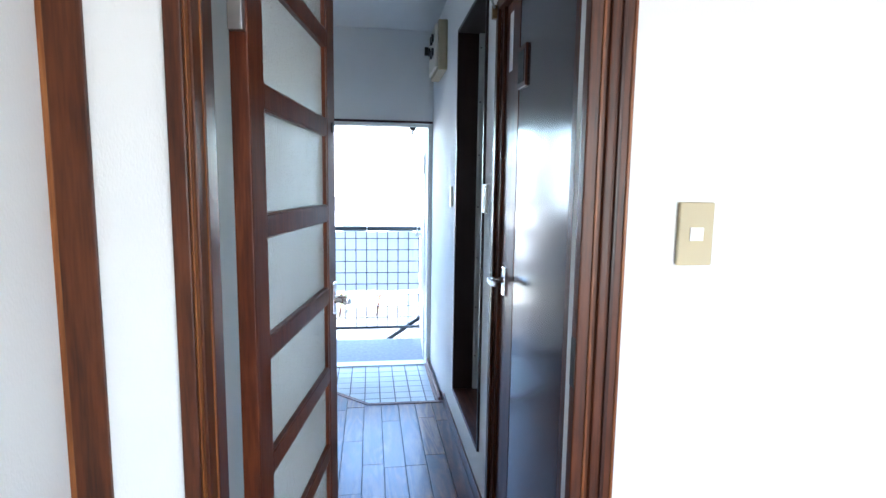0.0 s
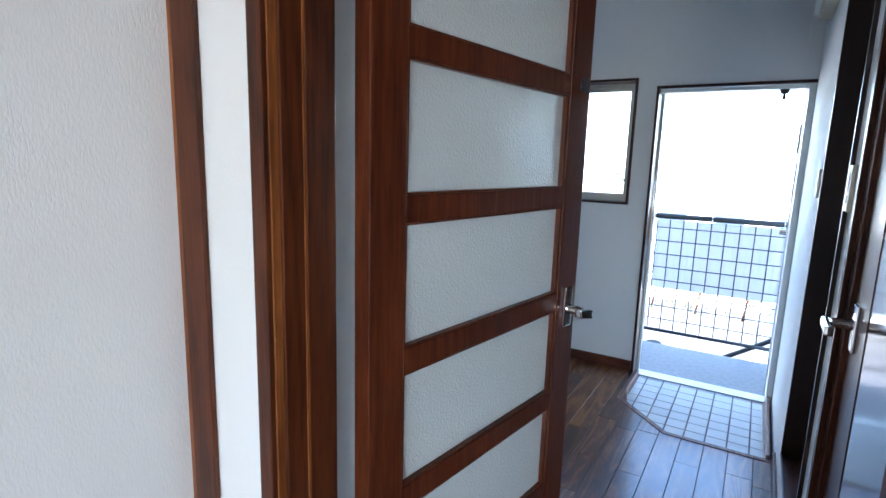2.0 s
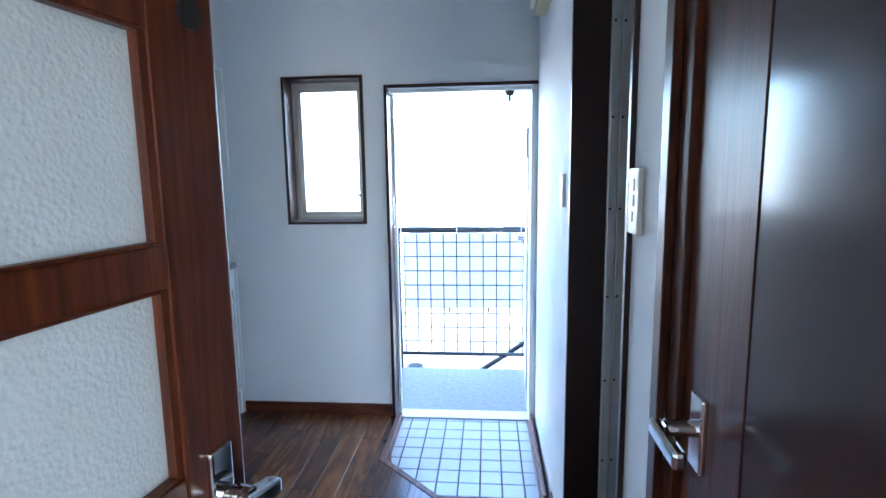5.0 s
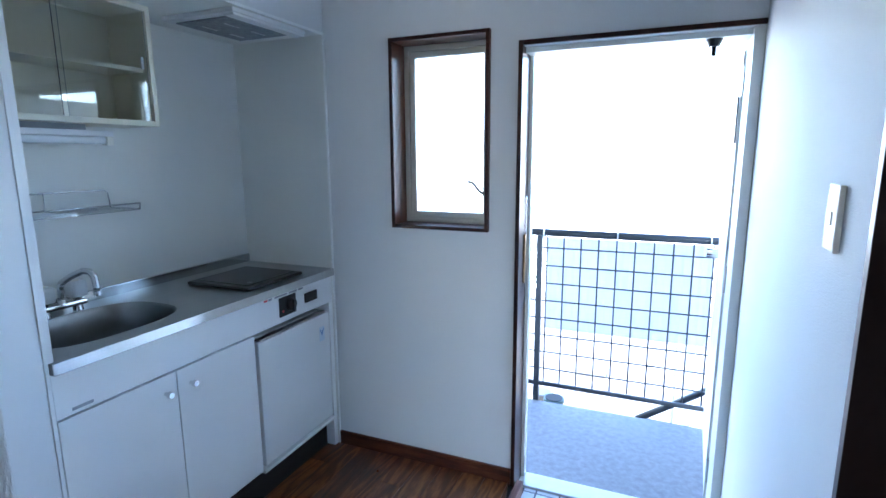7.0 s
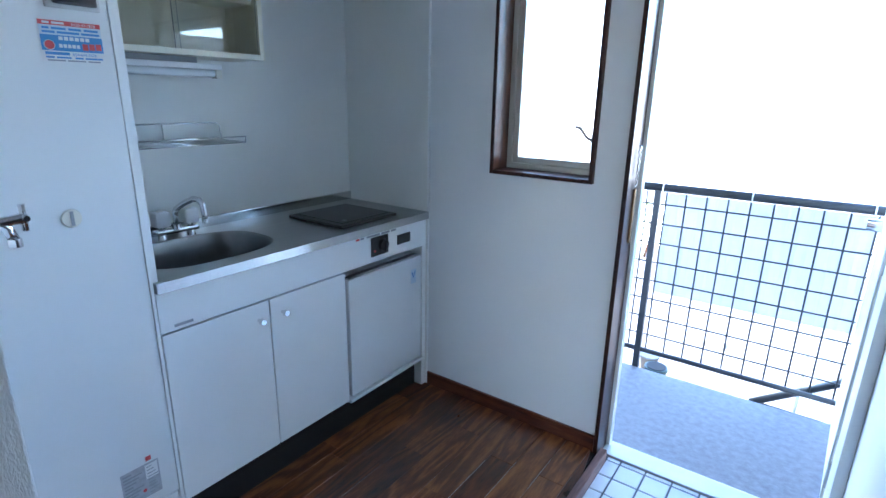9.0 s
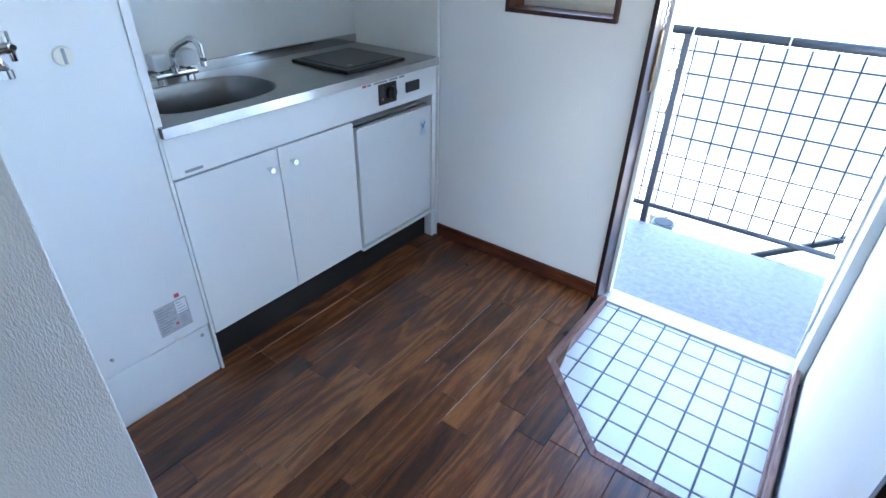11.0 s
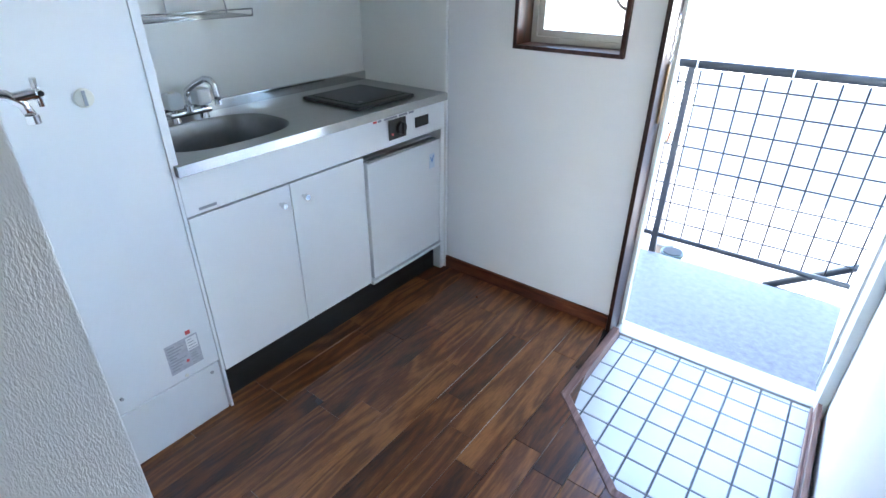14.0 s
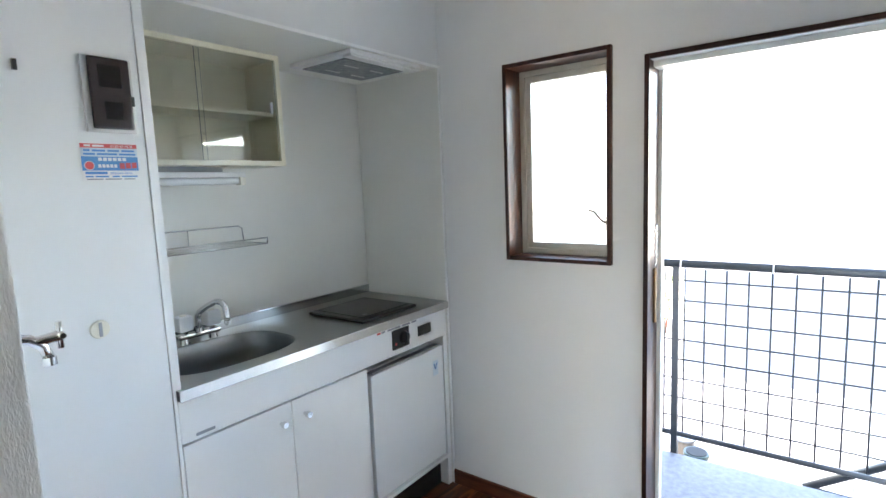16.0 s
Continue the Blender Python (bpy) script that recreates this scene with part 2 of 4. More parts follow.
SILVERP = mat("silver label", (0.50, 0.50, 0.53), 0.4, var=0.1, scale=60)
PALEBAND = mat("very pale blue print", (0.66, 0.76, 0.84), 0.5)
PAPERW = mat("white paper", (0.80, 0.80, 0.79), 0.6, var=0.02)
TUBE = mat("fluorescent tube glass", (0.80, 0.82, 0.82), 0.15, var=0.02)
FROST = glass("obscured window glass", 0.35, (0.95, 0.98, 0.98))
HAMMERED = glass("hammered obscure glass", 0.20, (0.90, 0.95, 0.95), 0.55, 230)
HAMMERED.node_tree.nodes["Principled BSDF"].inputs["Transmission Weight"].default_value = 0.6
CLEAR = glass("clear cabinet glass", 0.0, (0.97, 0.98, 0.96))

# ---- helpers for building ----
WORLDM = {}


def bm_box(bm, x0, x1, y0, y1, z0, z1, bevel=0.0):
    r = bmesh.ops.create_cube(bm, size=1.0, matrix=Matrix.Translation(((x0 + x1) / 2, (y0 + y1) / 2, (z0 + z1) / 2)) @ Matrix.Diagonal((abs(x1 - x0), abs(y1 - y0), abs(z1 - z0), 1)))
    if bevel:
        es = list({e for v in r["verts"] for e in v.link_edges})
        bmesh.ops.bevel(bm, geom=es, offset=bevel, segments=2, affect="EDGES", profile=0.6)
    return bm


def bm_tube(bm, pts, r, seg=10):
    """A round bar along a line of points."""
    pts = [Vector(p) for p in pts]
    rings = []
    for i, p in enumerate(pts):
        d = (pts[min(i + 1, len(pts) - 1)] - pts[max(i - 1, 0)]).normalized()
        q = d.to_track_quat("Z", "Y")
        rings.append([bm.verts.new(p + q @ Vector((r * math.cos(a), r * math.sin(a), 0))) for a in (2 * math.pi * k / seg for k in range(seg))])
    for a, b in zip(rings, rings[1:]):
        for k in range(seg):
            f = bm.faces.new((a[k], a[(k + 1) % seg], b[(k + 1) % seg], b[k]))
            f.smooth = True
    bm.faces.new(rings[0][::-1])
    bm.faces.new(rings[-1])
    return bm


def bm_disc(bm, c, axis, r, h, seg=28, r2=None):
    """A short turned solid standing on c along axis."""
    q = Vector(axis).to_track_quat("Z", "Y").to_matrix().to_4x4()
    bmesh.ops.create_cone(bm, cap_ends=True, segments=seg, radius1=r, radius2=r if r2 is None else r2, depth=h, matrix=Matrix.Translation(Vector(c) + Vector(axis).normalized() * h / 2) @ q)
    return bm


def B(*bounds, bevel=0.0):
    return bm_box(bmesh.new(), *bounds, bevel=bevel)


def T(pts, r, seg=10):
    return bm_tube(bmesh.new(), pts, r, seg)


def D(c, axis, r, h, seg=28, r2=None):
    return bm_disc(bmesh.new(), c, axis, r, h, seg, r2)


def mesh_of(name, bm, material):
    bmesh.ops.recalc_face_normals(bm, faces=bm.faces)
    me = bpy.data.meshes.new(name)
    bm.to_mesh(me)
    bm.free()
    me.materials.append(material)
    return me


def thing(name, at, label, category, group="", m=None):
    """An empty at a thing's base, to carry its parts."""
    e = new(name)
    e.empty_display_size = 0.05
    e.matrix_world = m if m is not None else Matrix.Translation(at)
    WORLDM[e] = e.matrix_world.copy()
    return tagged(e, label, category, group)


def part(name, bm, material, parent, label="", local=False):
    me = mesh_of(name, bm, material)
    if not local:
        me.transform(WORLDM[parent].inverted())
    ob = new(name, me)
    ob.parent = parent
    WORLDM[ob] = WORLDM[parent]
    if label:
        tagged(ob, label)
    return ob


def solid(name, bm, material, label, category, kind="", group=""):
    ob = new(name, mesh_of(name, bm, material))
    WORLDM[ob] = Matrix.Identity(4)
    return tagged(ob, label, category, group, kind)


def setting(name, bm, material, label, category="structure"):
    return solid(name, bm, material, label, category, "structure")


def words(text, size, at):
    """Flat lettering facing +x, read along +y."""
    cu = bpy.data.curves.new("words", "FONT")
    cu.body, cu.size, cu.extrude = text, size, 0.0001
    ob = bpy.data.objects.new("words", cu)
    me = bpy.data.meshes.new_from_object(ob)
    bm = bmesh.new()
    bm.from_mesh(me)
    bm.transform(Matrix.Translation(at) @ Matrix(((0, 0, 1, 0), (1, 0, 0, 0), (0, 1, 0, 0), (0, 0, 0, 1))))
    bpy.data.objects.remove(ob)
    bpy.data.curves.remove(cu)
    bpy.data.meshes.remove(me)
    return bm


def wall_bm(axis, a0, a1, t0, t1, z0, z1, holes=()):
    """A wall along an axis, thick from t0 to t1, with openings (from, to, sill, head) in order."""
    bm = bmesh.new()

    def put(u0, u1, zz0, zz1):
        if u1 - u0 > 1e-4 and zz1 - zz0 > 1e-4:
            bm_box(bm, *((u0, u1, t0, t1) if axis == "x" else (t0, t1, u0, u1)), zz0, zz1)

    u = a0
    for h0, h1, s, t in holes:
        put(u, h0, z0, z1)
        put(h0, h1, z0, s)
        put(h0, h1, t, z1)
        u = h1
    put(u, a1, z0, z1)
    return bm


# ---- structure ----
XR, YF, XK, CE = 1.045, 4.625, -0.600, 2.41
setting("wall_front", wall_bm("x", -1.30, 1.30, YF, YF + 0.125, -0.30, CE + 0.1, [(-0.277, 0.150, 1.072, 1.836), (0.272, 1.045, -0.30, 1.768)]), PAPER, "white embossed wallpaper front wall", "wall")
setting("wall_hall_right", wall_bm("y", 1.783, YF, XR, XR + 0.10, -0.10, CE, [(1.930, 2.640, -0.10, 1.93), (2.842, 3.515, 0.215, 2.105)]), PAPER_HALL, "white embossed wallpaper wall of the hall", "wall")
setting("wall_hall_left", B(0.150, 0.270, 1.783, 2.895, -0.02, CE, bevel=0.002), PAPER_NEAR, "white embossed wallpaper wall behind the open door", "wall")
setting("wall_return", B(-1.30, 0.150, 2.790, 2.895, -0.02, CE), PAPER, "white wallpaper return wall beside the heater", "wall")
setting("wall_room", wall_bm("x", -0.10, 3.30, 1.683, 1.783, -0.02, CE, [(0.310, 1.030, -0.02, 2.00)]), PAPER, "white wallpaper wall with the glazed door's opening", "wall")
setting("wall_room_left", B(0.000, 0.116, -2.60, 1.682, -0.02, CE), PAPER, "off-white embossed wallpaper side wall of the room", "wall")
setting("wall_room_right", B(3.20, 3.30, -2.60, 1.682, -0.02, CE), PAPER, "plain white side wall of the room", "wall")
setting("wall_room_rear", wall_bm("x", 0.01, 3.30, -2.70, -2.60, -0.02, CE, [(1.45, 3.15, 0.25, 2.05)]), PAPER, "plain white rear wall with a wide window opening", "wall")
setting("wall_kitchen_upper", B(-0.70, XK, 2.897, YF, 1.8868, CE), PAPER, "white wallpaper wall over the kitchen niche", "wall")
setting("wall_niche_rear", B(-1.30, -1.20, 2.895, YF, -0.02, CE), PAPER, "plain wall behind the kitchen niche", "wall")
setting("ceiling", B(-1.30, 1.145, 1.765, YF + 0.1, CE, CE + 0.08), CEIL, "white papered ceiling over hall and kitchen", "ceiling")
setting("ceiling_room", B(0.0, 3.30, -2.70, 1.765, CE, CE + 0.08), CEIL, "white papered ceiling of the room", "ceiling")
floor = setting("floor", B(-1.20, 1.045, 1.60, 3.86, -0.08, -0.012), GAP, "dark brown varnished oak strip floor", "floor")
setting("floor_sub", B(-1.20, 0.2695, 3.8605, YF, -0.08, -0.012), GAP, "underlay of the kitchen floor", "floor")
setting("floor_room", B(0.0, 3.30, -2.70, 1.60, -0.08, 0.0), TRIM_Y, "brown floor of the room", "floor")

# front entrance pit, with sloping corner
PIT_Z = -0.045
bm = bmesh.new()
pts = [(0.27, YF + 0.06), (0.27, 4.15), (0.575, 3.862), (1.06, 3.862), (1.06, YF + 0.06)]
lo = [bm.verts.new((x, y, -0.10)) for x, y in pts]
hi = [bm.verts.new((x, y, PIT_Z - 0.003)) for x, y in pts]
bm.faces.new(hi)
bm.faces.new(lo[::-1])
for i in range(5):
    bm.faces.new((lo[i], lo[(i + 1) % 5], hi[(i + 1) % 5], hi[i]))
entrance = setting("entrance_floor", bm, GROUT, "white square tiled entrance floor with grey joints", "floor")


def kerb(a, b, w, z0, z1, material, name="trim", label="worn reddish wooden kerb round the tiled entrance"):
    """A low timber kerb from a to b, its thickness to the right of that line."""
    a, b = Vector((*a, 0)), Vector((*b, 0))
    d = (b - a).normalized()
    s = Vector((d.y, -d.x, 0)) * w
    bm = bmesh.new()
    q = [a, b, b + s, a + s]
    lo = [bm.verts.new((p.x, p.y, z0)) for p in q]
    hi = [bm.verts.new((p.x, p.y, z1)) for p in q]
    bm.faces.new(hi), bm.faces.new(lo)
    for i in range(4):
        bm.faces.new((lo[i], lo[(i + 1) % 4], hi[(i + 1) % 4], hi[i]))
    bmesh.ops.recalc_face_normals(bm, faces=bm.faces)
    bmesh.ops.bevel(bm, geom=list(bm.edges), offset=0.002, segments=1, affect="EDGES")
    return setting(name, bm, material, label, "trim")


kerb((0.280, 4.150), (0.280, YF + 0.02), 0.028, -0.06, 0.004, KERB)
kerb((0.575, 3.862), (0.281, 4.149), 0.028, -0.06, 0.004, KERB)
kerb((1.044, 3.862), (0.576, 3.862), 0.028, -0.06, 0.004, KERB)
kerb((1.0285, YF + 0.03), (1.0285, 3.8925), 0.016, -0.06, 0.022, KERB, "baseboard", "reddish wooden skirting beside the tiled entrance")
kerb((1.016, YF + 0.03), (1.016, 3.8925), 0.012, -0.06, -0.022, KERB, "trim", "thin wooden fillet along the entrance tiles")
setting("door_sill", B(0.27, 1.05, YF + 0.05, YF + 0.15, -0.12, -0.036, bevel=0.004), ALU, "bright metal threshold of the front door", "threshold")

# skirtings
setting("baseboard", B(-0.594, 0.258, YF - 0.012, YF - 0.0005, -0.01, 0.062, bevel=0.002), TRIM_H, "reddish brown wooden skirting board", "baseboard")
setting("baseboard", B(XR - 0.010, XR - 0.0005, 2.675, 3.86, -0.01, 0.062, bevel=0.002), TRIM_Y, "reddish brown wooden skirting board", "baseboard")
setting("baseboard", B(0.2705, 0.279, 1.80, 2.893, -0.01, 0.062, bevel=0.002), TRIM_Y, "reddish brown wooden skirting board", "baseboard")

# ---- room door casing ----
casing = setting("door_casing", B(0.291, 0.318, 1.6680, 1.7980, 0.0, 2.04, bevel=0.003), TRIM, "brown stained wooden casing of the room door", "door frame")
part("stop", B(0.3182, 0.326, 1.6900, 1.7900, 0.0, 2.02, bevel=0.002), TRIM, casing)
part("bead", B(0.3262, 0.330, 1.7300, 1.7860, 0.0, 2.015, bevel=0.002), TRIM, casing)
part("edge_line", B(0.3262, 0.3285, 1.7265, 1.7298, 0.0, 2.015), TRIM_LIGHT, casing, "pale edge line")
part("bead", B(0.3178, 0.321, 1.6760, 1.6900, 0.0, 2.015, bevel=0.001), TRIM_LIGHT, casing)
casing = setting("door_casing", B(1.000, 1.034, 1.6905, 1.7980, 0.0, 2.04, bevel=0.003), TRIM, "brown stained wooden casing of the room door", "door frame")
part("architrave", B(0.957, 1.034, 1.6680, 1.6900, 0.0, 2.04, bevel=0.003), TRIM, casing)
part("stop", B(0.976, 0.9998, 1.6905, 1.7180, 0.0, 2.02, bevel=0.002), TRIM, casing)
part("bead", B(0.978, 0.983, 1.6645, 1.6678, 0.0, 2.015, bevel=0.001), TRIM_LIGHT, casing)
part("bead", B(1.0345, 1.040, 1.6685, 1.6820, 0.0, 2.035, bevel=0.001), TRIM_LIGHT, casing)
part("bead", B(0.990, 1.006, 1.6600, 1.6676, 0.0, 2.035, bevel=0.003), TRIM, casing)
part("bead", B(1.0115, 1.019, 1.6625, 1.6676, 0.0, 2.035, bevel=0.002), TRIM_DARK, casing)
part("strike_plate", B(0.9545, 0.9568, 1.6700, 1.6880, 0.965, 1.055, bevel=0.001), BLACK, casing, "dark metal strike plate")
setting("door_casing", B(0.3185, 0.9565, 1.6700, 1.7960, 2.0, 2.04, bevel=0.003), TRIM_H, "brown stained wooden head of the room door", "door frame")
# corner post with a pale edge strip
post = setting("corner_post", B(0.1255, 0.178, 1.6735, 1.6822, 0.0, CE, bevel=0.002), TRIM, "brown stained wooden post in the room's corner", "post")
part("edge_strip", B(0.1165, 0.1252, 1.6750, 1.6822, 0.0, CE), TRIM_LIGHT, post, "pale orange edge strip")


# ---- glazed door, standing open ----
def glazed_door():
    L, TH, H = 0.69, 0.034, 1.96
    m = Matrix.Translation((0.3857, 1.795, 0.008)) @ Matrix.Rotation(radians(81.5), 4, "Z")
    d = thing("glazed_door", None, "open reddish brown wooden door with six obscure glass panes", "door", m=m)
    # local: x along the leaf from the hinge, y into the leaf's back, z up
    part("stile", B(0, 0.076, 0, TH, 0, H, bevel=0.003), JOINERY, d, local=True)
    part("stile", B(L - 0.095, L, 0, TH, 0, H, bevel=0.003), JOINERY, d, local=True)
    x0, x1 = 0.0765, L - 0.0955
    tops = [1.955, 1.747, 1.500, 1.253, 1.006, 0.759, 0.512, 0.268]
    rails = [(1.90, H - 0.001)] + [(z - 0.044, z) for z in tops[1:-1]] + [(0.001, 0.268)]
    for lo, hi in rails:
        part("rail", B(x0, x1, 0.001, TH - 0.001, lo, hi, bevel=0.002), JOINERY, d, local=True)
    for (lo, hi), (lo2, hi2) in zip(rails, rails[1:]):
        p = part("pane", B(x0 + 0.001, x1 - 0.001, 0.014, 0.018, hi2 + 0.001, lo - 0.001), HAMMERED, d, "hammered obscure glass pane", local=True)
        p.visible_shadow = False
        bead = bmesh.new()
        for a0, a1, b0, b1 in ((x0, x0 + 0.004, hi2, lo), (x1 - 0.010, x1, hi2, lo), (x0 + 0.004, x1 - 0.010, hi2, hi2 + 0.004), (x0 + 0.004, x1 - 0.010, lo - 0.004, lo)):
            bm_box(bead, a0 + 0.0004, a1 - 0.0004, 0.003, 0.0138, b0 + 0.0004, b1 - 0.0004)
        part("glazing_bead", bead, JOINERY, d, local=True)
    # lever handle
    h = part("handle", B(L - 0.066, L - 0.030, -0.008, 0.0005, 0.915, 1.015, bevel=0.003), CHROME, d, "chrome lever handle", local=True)
    part("neck", D((L - 0.048, -0.008, 0.960), (0, -1, 0), 0.011, 0.034), CHROME, h, local=True)
    lv = bmesh.new()
    bm_box(lv, L - 0.062, L + 0.004, -0.050, -0.030, 0.945, 0.967, bevel=0.005)
    for v in lv.verts:
        v.co.z -= max(0.0, v.co.x - (L - 0.05)) * 0.25
    part("lever", lv, CHROME, h, local=True)
    part("catch", D((L - 0.040, 0.0, 1.484), (0, -1, 0), 0.016, 0.006), BLACK, d, "round dark catch", local=True)
    for z in (0.22, 1.62):
        part("hinge", B(-0.014, 0.001, 0.004, 0.030, z - 0.045, z + 0.045, bevel=0.002), STEEL, d, "steel hinge", local=True)
    return d


glazed_door()


# ---- flush door in the hall's right wall ----
def flush_door():
    f = setting("door_frame", B(XR - 0.012, XR + 0.085, 2.640, 2.672, 0.0, 1.96, bevel=0.002), TRIM, "reddish brown wooden frame of the flush door", "door frame")
    part("jamb", B(XR + 0.0005, XR + 0.085, 2.600, 2.6395, 0.0, 1.925, bevel=0.002), TRIM, f)
    part("jamb", B(XR + 0.0005, XR + 0.085, 1.9305, 1.953, 0.0, 1.925, bevel=0.002), TRIM, f)
    part("head", B(XR - 0.012, XR + 0.085, 1.9305, 2.6395, 1.926, 1.96, bevel=0.002), TRIM_Y, f)
    d = thing("flush_door", (XR, 2.0, 0), "closed dark brown lacquered flush door with chrome lever", "door")
    part("leaf", B(XR + 0.012, XR + 0.046, 1.955, 2.597, 0.006, 1.922, bevel=0.002), FLUSH, d)
    part("edge_lipping", B(XR + 0.0105, XR + 0.0118, 2.440, 2.597, 0.008, 1.920), JOINERY, d, "reddish edge strip")
    part("edge_lipping", B(XR + 0.0105, XR + 0.0118, 1.956, 1.985, 0.008, 1.920), JOINERY, d, "reddish edge strip")
    w = part("vent", B(XR + 0.004, XR + 0.0118, 2.350, 2.436, 1.622, 1.745, bevel=0.002), JOINERY, d, "small framed vent window")
    part("vent_pane", B(XR + 0.002, XR + 0.0038, 2.364, 2.422, 1.637, 1.730), SMOKE2, w)
    h = part("handle", B(XR + 0.003, XR + 0.0118, 2.522, 2.560, 0.950, 1.048, bevel=0.003), CHROME, d, "chrome lever handle")
    part("neck", D((XR + 0.003, 2.541, 1.005), (-1, 0, 0), 0.011, 0.036), CHROME, h)
    part("lever", B(XR - 0.050, XR - 0.034, 2.462, 2.556, 0.992, 1.013, bevel=0.005), CHROME, h)
    n = solid("paper_notice", B(XR + 0.0085, XR + 0.0098, 2.515, 2.553, 1.70, 1.885), PAPERW, "white paper notice stuck to the flush door", "paper")
    c = thing("door_stay", (XR, 2.655, 1.93), "small brass and steel stay over the flush door", "door stay")
    part("bracket", B(XR - 0.030, XR - 0.0125, 2.650, 2.668, 1.90, 1.945, bevel=0.002), BRASS, c)
    part("arm", T([(XR - 0.02, 2.66, 1.935), (XR - 0.045, 2.60, 1.94), (XR - 0.02, 2.50, 1.945)], 0.004), STEEL, c)


flush_door()


# ---- bathroom doorway ----
def bath_doorway():
    f = setting("bath_door_frame", B(XR - 0.010, XR + 0.165, 3.497, 3.5145, 0.216, 2.104, bevel=0.001), DARKJAMB, "dark brown liner of the bathroom doorway", "door frame")
    part("liner", B(XR - 0.010, XR + 0.12, 2.8425, 2.858, 0.216, 2.104, bevel=0.001), DARKJAMB, f)
    part("liner", B(XR - 0.010, XR + 0.12, 2.8585, 3.4965, 2.088, 2.104, bevel=0.001), DARKJAMB, f)
    part("liner", B(XR - 0.010, XR + 0.12, 2.8585, 3.4965, 0.216, 0.234, bevel=0.001), TRIM_Y, f)
    for x0, x1, y0 in ((XR + 0.097, XR + 0.124, 3.478), (XR + 0.127, XR + 0.160, 3.486)):
        p = part("alu_post", B(x0, x1, y0, 3.4965, 0.2345, 2.0875, bevel=0.003), ALU, f, "bright aluminium door post")
        for k in range(7):
            part("rivet", D((x0 + 0.008, y0, 0.42 + 0.266 * k), (0, -1, 0), 0.004, 0.0015, 10), BLACK, p)
    part("alu_post", B(XR + 0.066, XR + 0.092, 2.8585, 3.010, 0.2345, 2.0875, bevel=0.003), ALU, f, "folded aluminium bathroom door edge")
    # bathroom shell
    bm = bmesh.new()
    bm_box(bm, 1.16, 2.40, 3.95, 4.02, 0.10, 2.30)
    bm_box(bm, 1.16, 2.40, 2.40, 2.47, 0.10, 2.30)
    bm_box(bm, 2.33, 2.40, 2.47, 3.95, 0.10, 2.30)
    bm_box(bm, 1.16, 2.33, 2.47, 3.95, 2.24, 2.30)
    bm_box(bm, 1.16, 2.33, 2.47, 3.95, 0.10, 0.16)
    bm_box(bm, 1.213, 1.225, 3.52, 3.95, 0.16, 2.24)
    bm_box(bm, 1.16, 1.18, 2.47, 2.835, 0.16, 2.24)
    setting("wall_bath", bm, BATH, "unlit grey sheet walls of the bathroom", "wall")
    t = thing("bathtub", (1.7, 3.7, 0.16), "beige plastic bathtub in the unlit bathroom", "bathtub")
    part("apron", B(1.24, 2.32, 3.47, 3.93, 0.16, 0.77, bevel=0.02), TUB, t)
    part("rim", B(1.23, 2.32, 3.455, 3.94, 0.772, 0.81, bevel=0.015), TUB, t, "rounded beige rim")
    coil = [(1.30 + 0.055 * math.cos(a) + 0.004 * a / 6, 3.53 + 0.045 * math.sin(a), 0.821 + 0.0026 * a + 0.006 * math.sin(3 * a)) for a in (k * 0.45 for k in range(62))]
    solid("shower_hose", T(coil, 0.009, 8), HOSE, "coiled banded shower hose on the tub's rim", "hose")


bath_doorway()


# ---- switches ----
def switch_plate(x, y, z, axis, w, h, rockers, material, name="light_switch", label="ivory plastic light switch on the wall"):
    """A plate on a wall; axis: the way it faces."""
    ax = Vector(axis)
    side = Vector((-ax.y, ax.x, 0))
    s = thing(name, (x, y, z), label, "light switch")

    def slab(u0, u1, z0, z1, d0, d1, bevel):
        a = Vector((x, y, 0)) + side * u0 + ax * d0
        b = Vector((x, y, 0)) + side * u1 + ax * d1
        return B(min(a.x, b.x), max(a.x, b.x), min(a.y, b.y), max(a.y, b.y), z + z0, z + z1, bevel=bevel)

    part("plate", slab(-w / 2, w / 2, -h / 2, h / 2, 0.0005, 0.010, 0.003), material, s)
    for u, zz, rw, rh in rockers:
        part("rocker", slab(u - rw / 2, u + rw / 2, zz - rh / 2, zz + rh / 2, 0.0102, 0.0122, 0.0008), WHITEP, s, "white rocker")
    return s


switch_plate(1.175, 1.683, 1.242, (0, -1, 0), 0.067, 0.114, [(0, 0, 0.026, 0.024)], CREAM, label="yellowed plastic light switch with a white rocker")
switch_plate(XR, 3.690, 1.268, (-1, 0, 0), 0.062, 0.110, [(0, 0, 0.014, 0.022)], IVORY)
switch_plate(XR, 2.812, 1.276, (-1, 0, 0), 0.060, 0.112, [(-0.004, 0.028, 0.022, 0.020), (-0.004, 0.002, 0.022, 0.020), (-0.006, -0.026, 0.020, 0.018)], IVORY, label="ivory triple light switch between the hall doors")


